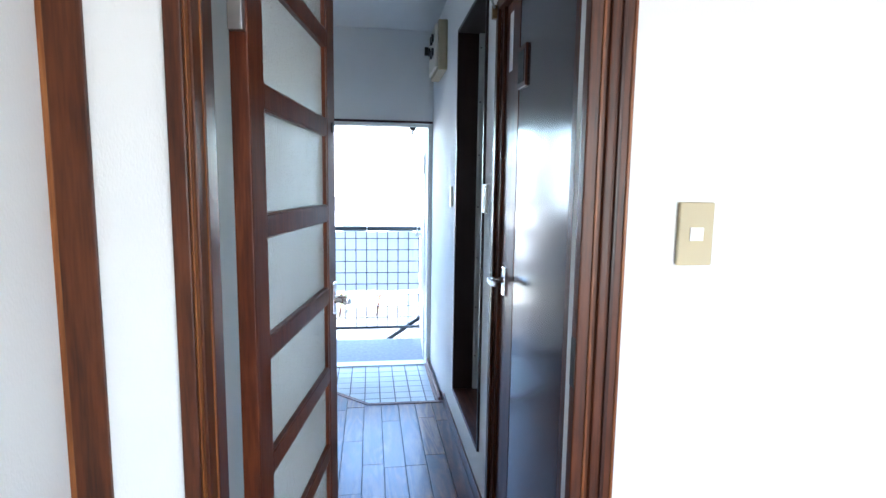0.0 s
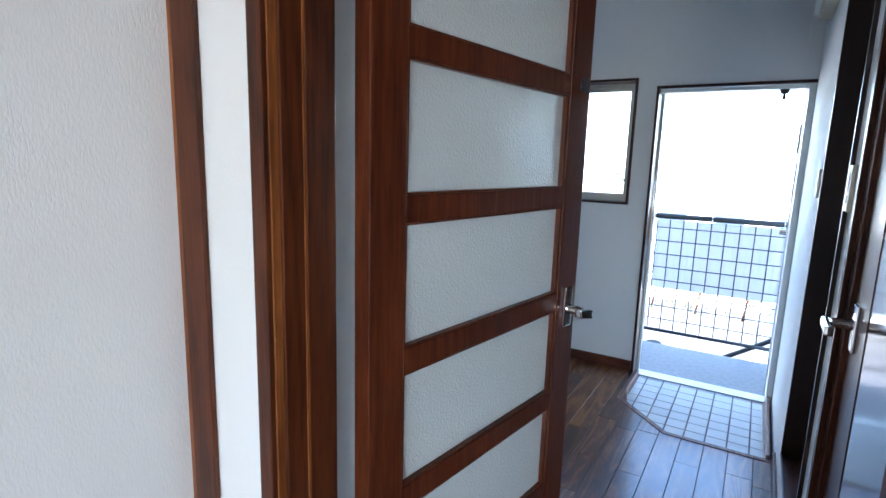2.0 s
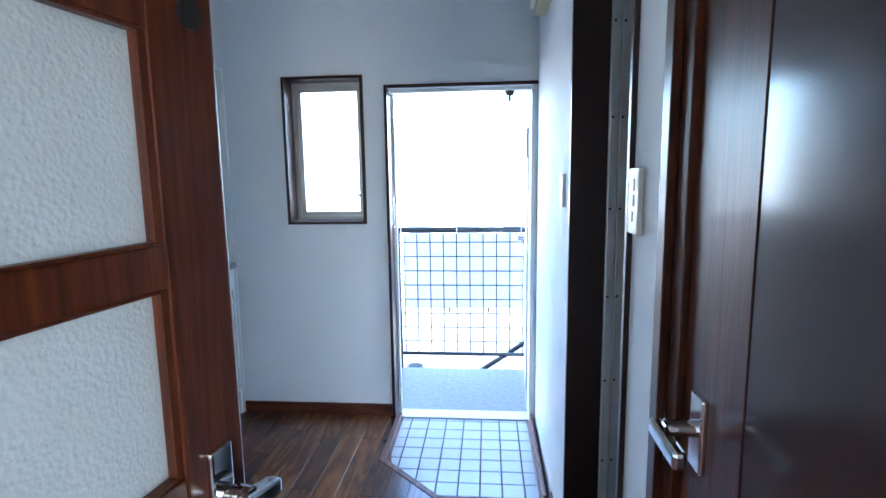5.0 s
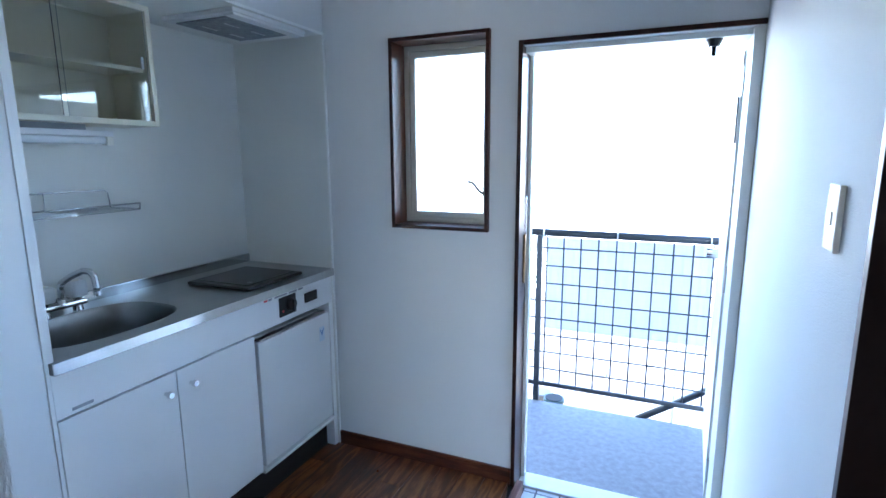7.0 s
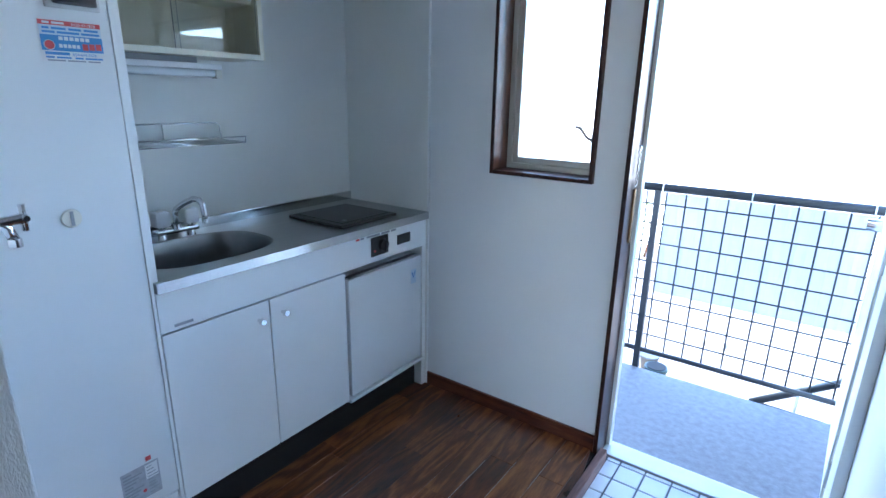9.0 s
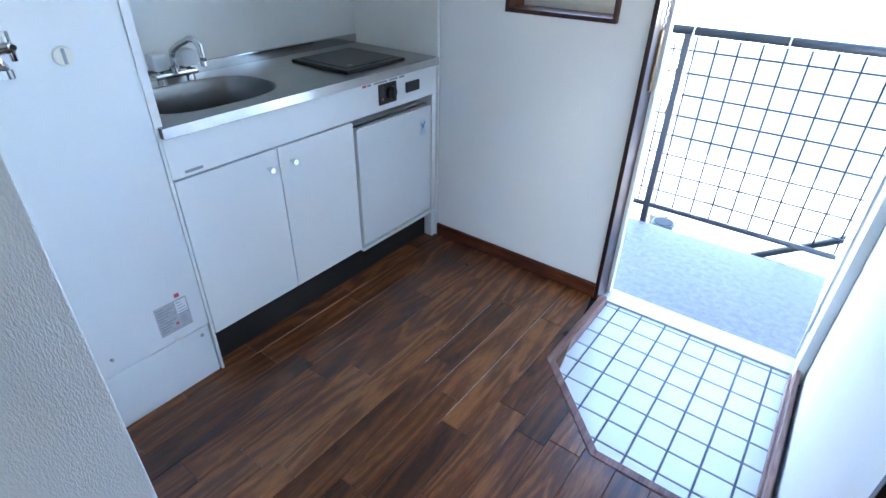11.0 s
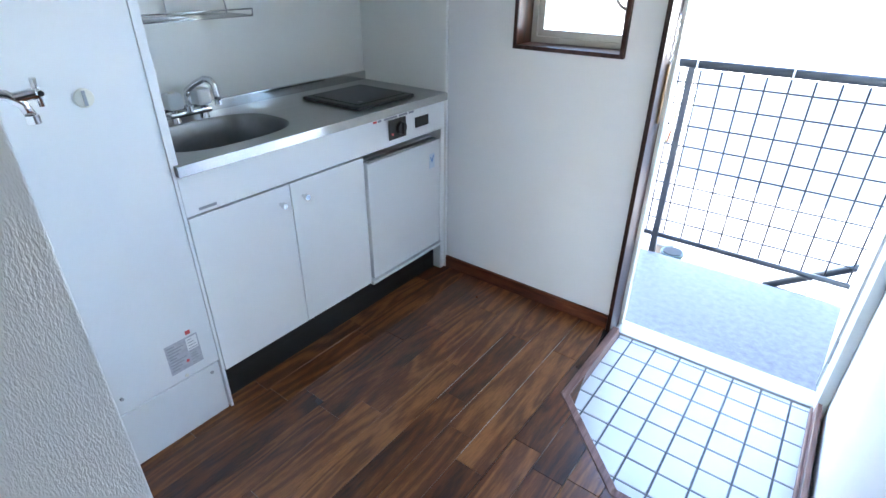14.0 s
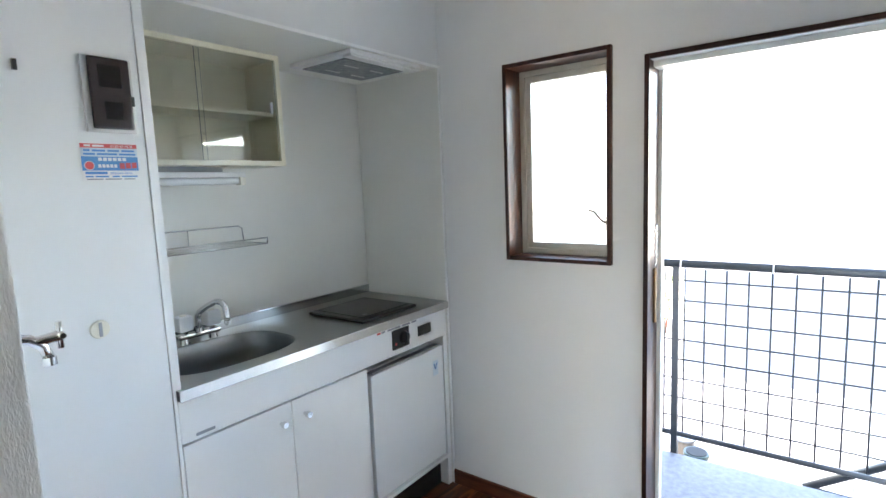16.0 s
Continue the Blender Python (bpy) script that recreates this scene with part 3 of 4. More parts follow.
def breaker_box():
    b = thing("breaker_box", (XR, 4.1, 1.99), "yellowed plastic breaker box high on the hall wall", "breaker box")
    part("case", B(XR - 0.055, XR - 0.0005, 3.93, 4.30, 2.0, 2.285, bevel=0.008), CREAM, b)
    part("cover", B(XR - 0.072, XR - 0.0555, 3.95, 4.28, 2.02, 2.265, bevel=0.006), IVORY, b)
    for y, z in ((4.03, 2.20), (4.03, 2.12), (4.10, 2.20), (4.10, 2.12), (4.20, 2.16)):
        part("breaker", B(XR - 0.086, XR - 0.0725, y - 0.015, y + 0.015, z - 0.022, z + 0.022, bevel=0.002), BLACK, b, "black breaker lever")
    part("main_lever", B(XR - 0.108, XR - 0.0865, 4.19, 4.21, 2.14, 2.19, bevel=0.003), BLACK, b)
    part("cord", T([(XR - 0.08, 4.20, 2.02), (XR - 0.078, 4.20, 1.93), (XR - 0.08, 4.203, 1.85)], 0.0018, 6), WHITEP, b)


breaker_box()


# ---- window ----
def window():
    w = setting("window_1", B(-0.2770, -0.2630, YF - 0.014, YF + 0.1245, 1.072, 1.836, bevel=0.002), TRIM, "narrow window with brown wooden liner and frosted pane", "window")
    part("liner", B(0.1360, 0.1500, YF - 0.014, YF + 0.1245, 1.072, 1.836, bevel=0.002), TRIM, w)
    part("liner", B(-0.2628, 0.1358, YF - 0.014, YF + 0.1245, 1.822, 1.836, bevel=0.002), TRIM_H, w)
    part("window_sill", B(-0.2628, 0.1358, YF - 0.016, YF + 0.1245, 1.072, 1.086, bevel=0.002), TRIM_H, w)
    for a0, a1, c0, c1 in ((-0.2774, -0.2626, 1.0716, 1.8364), (0.1356, 0.1504, 1.0716, 1.8364), (-0.2624, 0.1354, 1.8216, 1.8364), (-0.2624, 0.1354, 1.0716, 1.0864)):
        part("edge_band", B(a0, a1, YF - 0.0195, YF - 0.0165, c0, c1, bevel=0.001), TRIM_DARK, w, "dark front edge of the liner")
    y0, y1 = YF + 0.094, YF + 0.144
    x0, x1, z0, z1 = -0.2628, 0.1358, 1.0865, 1.8215
    for b in ((x0, x0 + 0.022, z0, z1), (x1 - 0.022, x1, z0, z1), (x0 + 0.022, x1 - 0.022, z0, z0 + 0.022), (x0 + 0.022, x1 - 0.022, z1 - 0.022, z1)):
        part("outer_frame", B(b[0], b[1], y0, y1, b[2], b[3], bevel=0.001), SASH, w, "grey aluminium frame")
    x0, x1, z0, z1 = x0 + 0.0225, x1 - 0.0225, z0 + 0.0225, z1 - 0.0225
    for b in ((x0, x0 + 0.024, z0, z1), (x1 - 0.024, x1, z0, z1), (x0 + 0.024, x1 - 0.024, z0, z0 + 0.024), (x0 + 0.024, x1 - 0.024, z1 - 0.024, z1)):
        part("sash", B(b[0], b[1], y0 + 0.008, y1 - 0.01, b[2], b[3], bevel=0.001), SASH, w, "grey aluminium sash")
    p = part("pane", B(x0 + 0.0245, x1 - 0.0245, y0 + 0.028, y0 + 0.033, z0 + 0.0245, z1 - 0.0245), FROST, w, "frosted glass pane")
    p.visible_shadow = False
    h = part("handle", B(x1 - 0.020, x1 - 0.004, y0 - 0.010, y0 + 0.0078, 1.190, 1.245, bevel=0.002), SASH, w, "grey crank handle")
    part("crank", T([(x1 - 0.012, y0 - 0.010, 1.215), (x1 - 0.03, y0 - 0.028, 1.228), (x1 - 0.055, y0 - 0.035, 1.262), (x1 - 0.075, y0 - 0.035, 1.266)], 0.006), SASH, h)


window()


# ---- front door ----
def front_door():
    f = setting("door_frame_front", B(0.259, 0.2755, YF - 0.012, YF + 0.1105, -0.04, 1.785, bevel=0.002), TRIM_DARK, "dark brown casing and cream steel frame of the front door", "door frame")
    part("casing_head", B(0.2758, 1.044, YF - 0.012, YF + 0.035, 1.768, 1.785, bevel=0.002), TRIM_DARK_H, f)
    part("steel_jamb", B(0.2725, 0.289, YF + 0.111, YF + 0.150, -0.036, 1.767, bevel=0.002), STEELDOOR, f, "cream painted steel jamb")
    part("steel_jamb", B(1.012, 1.0445, YF + 0.004, YF + 0.150, -0.036, 1.767, bevel=0.002), STEELDOOR, f, "cream painted steel jamb")
    part("steel_head", B(0.2757, 1.0118, YF + 0.0355, YF + 0.150, 1.748, 1.767, bevel=0.002), STEELDOOR, f, "cream painted steel head")
    k = part("latch_guard", B(0.2757, 0.283, YF + 0.06, YF + 0.080, 0.86, 1.06, bevel=0.002), BRASS, f, "worn brass latch guard")
    part("chain", T([(0.281, YF + 0.055, 1.06 + 0.012 * i) if i % 2 else (0.287, YF + 0.057, 1.06 + 0.012 * i) for i in range(14)], 0.0035, 6), CHROME, f, "chrome door chain")
    # leaf swung outward
    m = Matrix.Translation((1.010, YF + 0.155, -0.03)) @ Matrix.Rotation(radians(87.0), 4, "Z")
    d = thing("front_door", None, "cream painted steel front door swung wide open", "door", m=m)
    part("leaf", B(0, 0.74, -0.038, 0, 0, 1.765, bevel=0.003), STEELDOOR, d, local=True)
    part("edge_channel", B(0.004, 0.03, 0.0005, 0.006, 0.01, 1.75), ALU, d, local=True)
    part("closer_plate", B(0.02, 0.075, 0.0062, 0.012, 1.44, 1.60, bevel=0.002), BLACK, d, "dark closer plate", local=True)
    for z in (0.13, 0.9, 1.60):
        part("hinge", D((-0.004, -0.004, z), (0, 0, 1), 0.009, 0.10, 12), STEEL, d, local=True)
    part("knob", D((0.67, 0.0005, 0.93), (0, 1, 0), 0.026, 0.05), CHROME, d, local=True)
    c = thing("door_stop", (0.90, YF + 0.06, 1.748), "black door stop hanging from the front door's head", "door stop")
    part("body", D((0.905, YF + 0.065, 1.7475), (0, 0, -1), 0.026, 0.024, 20, 0.018), BLACK, c)
    part("pin", D((0.905, YF + 0.065, 1.7235), (0, 0, -1), 0.008, 0.03, 12), BLACK, c)


front_door()


# ---- kitchen unit ----
Y0, Y1, XB, CT = 3.405, 4.608, -1.085, 0.868


def niche():
    setting("niche_rear", B(XB - 0.012, XB, Y0 - 0.02, YF - 0.001, 0.0, 1.894), NICHE, "pale grey sheet lining behind the kitchen", "wall panel")
    setting("niche_side", B(XB + 0.0005, XK + 0.004, Y1 + 0.002, YF - 0.0008, 0.0, 1.8855, bevel=0.001), NICHE, "pale grey sheet side of the kitchen niche", "wall panel")
    setting("niche_top", B(XB + 0.0005, XK + 0.004, Y0 - 0.001, Y1 + 0.0015, 1.8785, 1.8855, bevel=0.001), NICHE, "pale grey sheet top of the kitchen niche", "wall panel")
    setting("niche_side", B(XB + 0.0005, XK + 0.004, Y0 - 0.0115, Y0 - 0.0025, 0.0, 1.8855, bevel=0.001), MELAMINE, "white melamine partition beside the kitchen niche", "wall panel")
    setting("niche_side", B(XB + 0.0135, XK + 0.002, Y0 - 0.0022, Y0 + 0.012, CT + 0.0005, 1.878, bevel=0.001), MELAMINE, "white melamine upright at the end of the worktop", "wall panel")
    e = setting("niche_trim", B(XK + 0.0045, XK + 0.010, Y1 + 0.002, Y1 + 0.012, 0.0, 1.886), MELAMINE, "thin white edging of the kitchen niche", "trim")
    part("shadow_gap", B(XK + 0.0045, XK + 0.0065, Y1 + 0.0124, Y1 + 0.0145, 0.065, 1.886), GAP, e)
    part("edging", B(XK + 0.0045, XK + 0.010, Y0 - 0.020, Y1 + 0.0015, 1.876, 1.886), MELAMINE, e)


def kitchen_unit():
    u = thing("kitchen_unit", (-0.8, 4.0, 0), "white compact kitchen base unit with two doors", "kitchen unit")
    part("carcass", B(XB + 0.002, XK - 0.022, Y0, 4.105, 0.150, 0.690), MELAMINE, u)
    part("carcass_back", B(XB + 0.002, XB + 0.02, 4.106, Y1, 0.150, 0.70), MELAMINE, u)
    part("side_panel", B(XB + 0.021, XK, 4.582, Y1, 0.0, 0.712, bevel=0.001), MELAMINE, u)
    part("fascia", B(XK - 0.020, XK, Y0, Y1, 0.714, 0.838, bevel=0.0015), MELAMINE, u)
    part("fridge_shelf", B(XB + 0.021, XK + 0.004, 4.108, 4.605, 0.138, 0.152, bevel=0.001), MELAMINE, u, "thin white ledge below the refrigerator")
    part("plinth", B(XB + 0.05, XK - 0.045, Y0, 4.581, 0.0, 0.136), BLACK, u, "recessed black plinth")
    for a, b, k in ((Y0 + 0.003, 3.7575, 3.715), (3.7615, 4.102, 3.808)):
        d = part("cabinet_door", B(XK - 0.020, XK, a, b, 0.152, 0.7075, bevel=0.0015), MELAMINE, u)
        n = part("knob", D((XK, k, 0.650), (1, 0, 0), 0.006, 0.016, 16), CHROME, d, "chrome knob")
        part("knob_head", D((XK + 0.016, k, 0.650), (1, 0, 0), 0.011, 0.012, 20, 0.0095), CHROME, n)
    part("maker_plate", B(XK + 0.0003, XK + 0.0018, 3.445, 3.500, 0.724, 0.732), GREYP, u, "small grey script plate")
    p = part("heat_control", B(XK + 0.0003, XK + 0.005, 4.246, 4.348, 0.738, 0.818, bevel=0.003), BLACK, u, "black hob control panel")
    part("dial", D((XK + 0.005, 4.314, 0.778), (1, 0, 0), 0.027, 0.012, 24, 0.024), BLACK, p)
    part("dial_grip", B(XK + 0.0171, XK + 0.026, 4.3095, 4.3185, 0.755, 0.801, bevel=0.002), BLACK, p)
    part("pilot_lamp", D((XK + 0.005, 4.265, 0.760), (1, 0, 0), 0.005, 0.002, 12), RED, p, "small red pilot lamp")
    part("socket", B(XK + 0.0003, XK + 0.006, 4.406, 4.490, 0.756, 0.798, bevel=0.002), BLACK, u, "black recessed socket plate")
    for i, (a, b) in enumerate(((4.165, 4.185), (4.19, 4.21), (4.225, 4.30), (4.31, 4.36), (4.37, 4.40))):
        part("caption_bar", B(XK + 0.0003, XK + 0.0009, a, b, 0.821, 0.829), RED if i == 0 else GREYP, u)


def worktop():
    """Pressed steel top with an oval bowl."""
    bm = bmesh.new()
    cx, cy, ax, ay = -0.822, 3.672, 0.168, 0.228
    x0, x1, y0, y1 = XB + 0.012, XK + 0.014, Y0, Y1
    angs = [2 * math.pi * k / 64 for k in range(64)] + [math.atan2(y - cy, x - cx) % (2 * math.pi) for x in (x0, x1) for y in (y0, y1)]
    angs.sort()

    def se(a, s=1.0):
        c, q = math.cos(a), math.sin(a)
        e = 2 / 2.8
        return cx + s * ax * math.copysign(abs(c) ** e, c), cy + s * ay * math.copysign(abs(q) ** e, q)

    def rect(a):
        c, q = math.cos(a), math.sin(a)
        t = min(((x1 if c > 0 else x0) - cx) / c if abs(c) > 1e-9 else 1e9, ((y1 if q > 0 else y0) - cy) / q if abs(q) > 1e-9 else 1e9)
        return cx + c * t, cy + q * t

    rings = [[bm.verts.new((*rect(a), CT - 0.030)) for a in angs], [bm.verts.new((*rect(a), CT)) for a in angs]]
    n = len(angs)

    def skin(target, rows, smooth):
        for a, b in zip(rows, rows[1:]):
            for k in range(n):
                f = target.faces.new((a[k], a[(k + 1) % n], b[(k + 1) % n], b[k]))
                f.smooth = smooth

    rings.append([bm.verts.new((*se(a, 1.012), CT)) for a in angs])
    skin(bm, rings, False)
    bowl = bmesh.new()
    deep = [[bowl.verts.new((*se(a, s), z)) for a in angs] for s, z in ((1.012, CT), (1.0, CT - 0.003), (0.985, CT - 0.010), (0.965, CT - 0.09), (0.93, CT - 0.14), (0.84, CT - 0.165), (0.6, CT - 0.172), (0.12, CT - 0.176))]
    skin(bowl, deep, True)
    bowl.faces.new(deep[-1])
    w = solid("worktop", bm, STEEL, "brushed stainless steel worktop with an oval pressed sink", "worktop")
    # bowl split off so its inner shade can sit in the colour
    part("sink_bowl", bowl, STEEL_SHADED, w, "deep oval satin steel bowl, its dark reflections in the colour")
    part("front_edge", B(XK + 0.0143, XK + 0.0165, Y0, Y1, CT - 0.031, CT - 0.001, bevel=0.0006), POLISHED, w, "polished front edge")
    part("upstand", B(XB + 0.0005, XB + 0.0118, Y0, Y1, CT - 0.03, CT + 0.038, bevel=0.003), POLISHED, w, "steel upstand along the wall")
    part("drain", D((cx, cy, CT - 0.1755), (0, 0, 1), 0.04, 0.004), CHROME, w, "round sink drain")
    h = thing("hob", (-0.80, 4.31, CT), "flat black electric hob set on the steel worktop", "hob")
    bm = bmesh.new()
    bm_box(bm, -0.955, -0.640, 4.132, 4.455, CT + 0.0005, CT + 0.014, bevel=0.006)
    part("frame", bm, BLACK, h)
    part("plate", B(-0.928, -0.667, 4.160, 4.427, CT + 0.0145, CT + 0.017, bevel=0.002), HOB, h, "glossy black plate")
    part("emblem", D((-0.695, 4.20, CT + 0.017), (0, 0, 1), 0.010, 0.001, 20), GREYP, h)


def faucet():
    f = thing("faucet", (-1.0, 3.690, CT), "chrome two-handle mixer tap with white knobs", "faucet")
    part("body", B(-1.030, -0.992, 3.612, 3.768, CT + 0.018, CT + 0.036, bevel=0.007), CHROME, f)
    for y in (3.640, 3.742):
        part("foot", D((-1.011, y, CT + 0.0005), (0, 0, 1), 0.017, 0.018, 20, 0.013), CHROME, f)
        hd = part("handle", B(-1.036, -0.986, y - 0.026, y + 0.026, CT + 0.046, CT + 0.100, bevel=0.010), WHITEP, f, "white plastic knob")
        part("stem", D((-1.011, y, CT + 0.0362), (0, 0, 1), 0.011, 0.0105, 16), CHROME, hd)
        part("knob_cap", D((-1.011, y, CT + 0.1002), (0, 0, 1), 0.012, 0.003, 18, 0.010), IVORY, hd)
    part("collar", D((-1.000, 3.688, CT + 0.0362), (0, 0, 1), 0.015, 0.014, 20, 0.013), CHROME, f)
    s = [(-1.000, 3.688, CT + 0.050), (-1.000, 3.688, CT + 0.088), (-0.995, 3.690, CT + 0.104), (-0.960, 3.704, CT + 0.128), (-0.925, 3.718, CT + 0.145), (-0.905, 3.726, CT + 0.143), (-0.893, 3.731, CT + 0.128), (-0.889, 3.733, CT + 0.080)]
    pts = []
    for i in range(len(s) - 1):
        for k in range(4):
            pts.append(Vector(s[i]).lerp(Vector(s[i + 1]), k / 4))
    sp = part("spout", T(pts + [s[-1]], 0.0105, 16), CHROME, f)
    part("aerator", D((-0.889, 3.733, CT + 0.0795), (0, 0, -1), 0.0125, 0.016, 20), CHROME, sp)


def fridge():
    f = thing("refrigerator", (-0.83, 4.34, 0.152), "small white built-in refrigerator under the worktop", "refrigerator")
    part("body", B(XB + 0.025, XK - 0.045, 4.122, 4.570, 0.154, 0.680, bevel=0.004), ENAMEL, f)
    part("gasket", B(XK - 0.0448, XK - 0.036, 4.126, 4.566, 0.166, 0.673), BLACK, f)
    d = part("door", B(XK - 0.0355, XK + 0.002, 4.119, 4.573, 0.162, 0.673, bevel=0.006), ENAMEL, f)
    part("grip", B(XK - 0.030, XK - 0.004, 4.135, 4.555, 0.6733, 0.681, bevel=0.003), STEEL, d, "grey grip strip along the door's top")
    b = part("badge", B(XK + 0.0022, XK + 0.003, 4.497, 4.533, 0.552, 0.618), PALEBAND, d, "pale blue sticker")
    part("badge_mark", T([(XK + 0.0035, 4.504, 0.605), (XK + 0.0035, 4.514, 0.58), (XK + 0.0035, 4.520, 0.598), (XK + 0.0035, 4.527, 0.608)], 0.002, 6), BLUE, b)


def wall_cupboard():
    x1 = -0.885
    c = thing("wall_cupboard", (-0.98, 3.7, 1.478), "cream open wall cupboard with sliding clear glass doors", "cupboard")
    ya, yb, z0, z1 = Y0 + 0.0125, 4.022, 1.478, 1.878
    part("side", B(XB + 0.001, x1, yb - 0.018, yb, z0, z1, bevel=0.001), MELAMINE_OLD, c)
    part("side", B(XB + 0.001, x1, ya, ya + 0.018, z0, z1, bevel=0.001), MELAMINE_OLD, c)
    part("base", B(XB + 0.001, x1, ya + 0.0182, yb - 0.0182, z0, z0 + 0.018, bevel=0.001), MELAMINE_OLD, c)
    part("top", B(XB + 0.001, x1, ya + 0.0182, yb - 0.0182, z1 - 0.018, z1, bevel=0.001), MELAMINE_OLD, c)
    part("back", B(XB + 0.001, XB + 0.006, ya + 0.0182, yb - 0.0182, z0 + 0.0182, z1 - 0.0182), MELAMINE_OLD, c)
    part("shelf", B(XB + 0.0065, x1 - 0.035, ya + 0.0184, yb - 0.0184, 1.662, 1.676, bevel=0.001), MELAMINE_OLD, c)
    ym = 3.715
    for a, b, x in ((ya + 0.019, ym + 0.01, x1 - 0.022), (ym - 0.01, yb - 0.019, x1 - 0.014)):
        g = part("glass_door", B(x, x + 0.004, a, b, z0 + 0.0185, z1 - 0.0185), CLEAR, c, "clear sliding glass door")
        g.visible_shadow = False
    part("pull", B(x1 - 0.0098, x1 - 0.004, yb - 0.045, yb - 0.036, 1.668, 1.708, bevel=0.001), WHITEP, c, "small white pull")
    l = thing("under_cupboard_lamp", (-0.95, 3.7, 1.43), "white fluorescent strip lamp under the wall cupboard", "lamp")
    part("housing", B(-1.00, -0.925, Y0 + 0.025, 3.875, 1.440, 1.4585, bevel=0.004), WHITEP, l)
    part("bracket", B(-0.985, -0.950, 3.50, 3.80, 1.4587, 1.4777), GREYP, l)
    part("tube", T([(-0.945, Y0 + 0.045, 1.428), (-0.945, 3.852, 1.428)], 0.013, 16), TUBE, l, "unlit fluorescent tube")
    for y in (Y0 + 0.027, 3.853):
        part("holder", B(-0.962, -0.928, y, y + 0.022, 1.411, 1.4398, bevel=0.003), IVORY, l)
    r = thing("wire_rack", (XB, 3.7, 1.19), "chrome wire dish rack on the niche wall", "rack")
    xa, xb, a, b, z = XB + 0.006, -0.925, Y0 + 0.03, 3.94, 1.192
    part("frame", T([(xa, a, z), (xb, a, z), (xb, b, z), (xa, b, z), (xa, a, z)], 0.003, 8), CHROME, r)
    part("front_rail", T([(xb, a, z), (xb + 0.004, a, z + 0.022), (xb + 0.004, b, z + 0.022), (xb, b, z)], 0.0025, 8), CHROME, r)
    part("back_rail", T([(xa, a, z), (xa, a, z + 0.065), (xa, b - 0.02, z + 0.065), (xa, b - 0.004, z + 0.055), (xa, b, z)], 0.003, 8), CHROME, r)
    for k in range(5):
        x = xa + 0.02 + k * (xb - xa - 0.04) / 4
        part("wire", T([(x, a, z + 0.001), (x, b, z + 0.001)], 0.0015, 6), CHROME, r)
    for y in (3.5, 3.72):
        part("brace", T([(xa, y, z + 0.064), (xa, y, z), (xb, y, z - 0.003)], 0.002, 6), CHROME, r)
    v = thing("extractor", (-0.78, 4.32, 1.85), "white extractor grille with grey filter under the niche top", "extractor")
    part("frame", B(-0.955, -0.612, 4.125, 4.52, 1.862, 1.8783, bevel=0.005), WHITEP, v)
    part("lip", B(-0.66, -0.615, 4.13, 4.515, 1.852, 1.8618, bevel=0.004), WHITEP, v)
    flt = part("filter", B(-0.925, -0.68, 4.165, 4.485, 1.8575, 1.8618), FILTER, v, "grey mesh filter")
    for xx in (-0.87, -0.76):
        for yy in (4.23, 4.37):
            for k in range(6):
                part("slot", B(xx, xx + 0.010, yy + k * 0.013, yy + k * 0.013 + 0.007, 1.8560, 1.8573), WHITEP, flt)


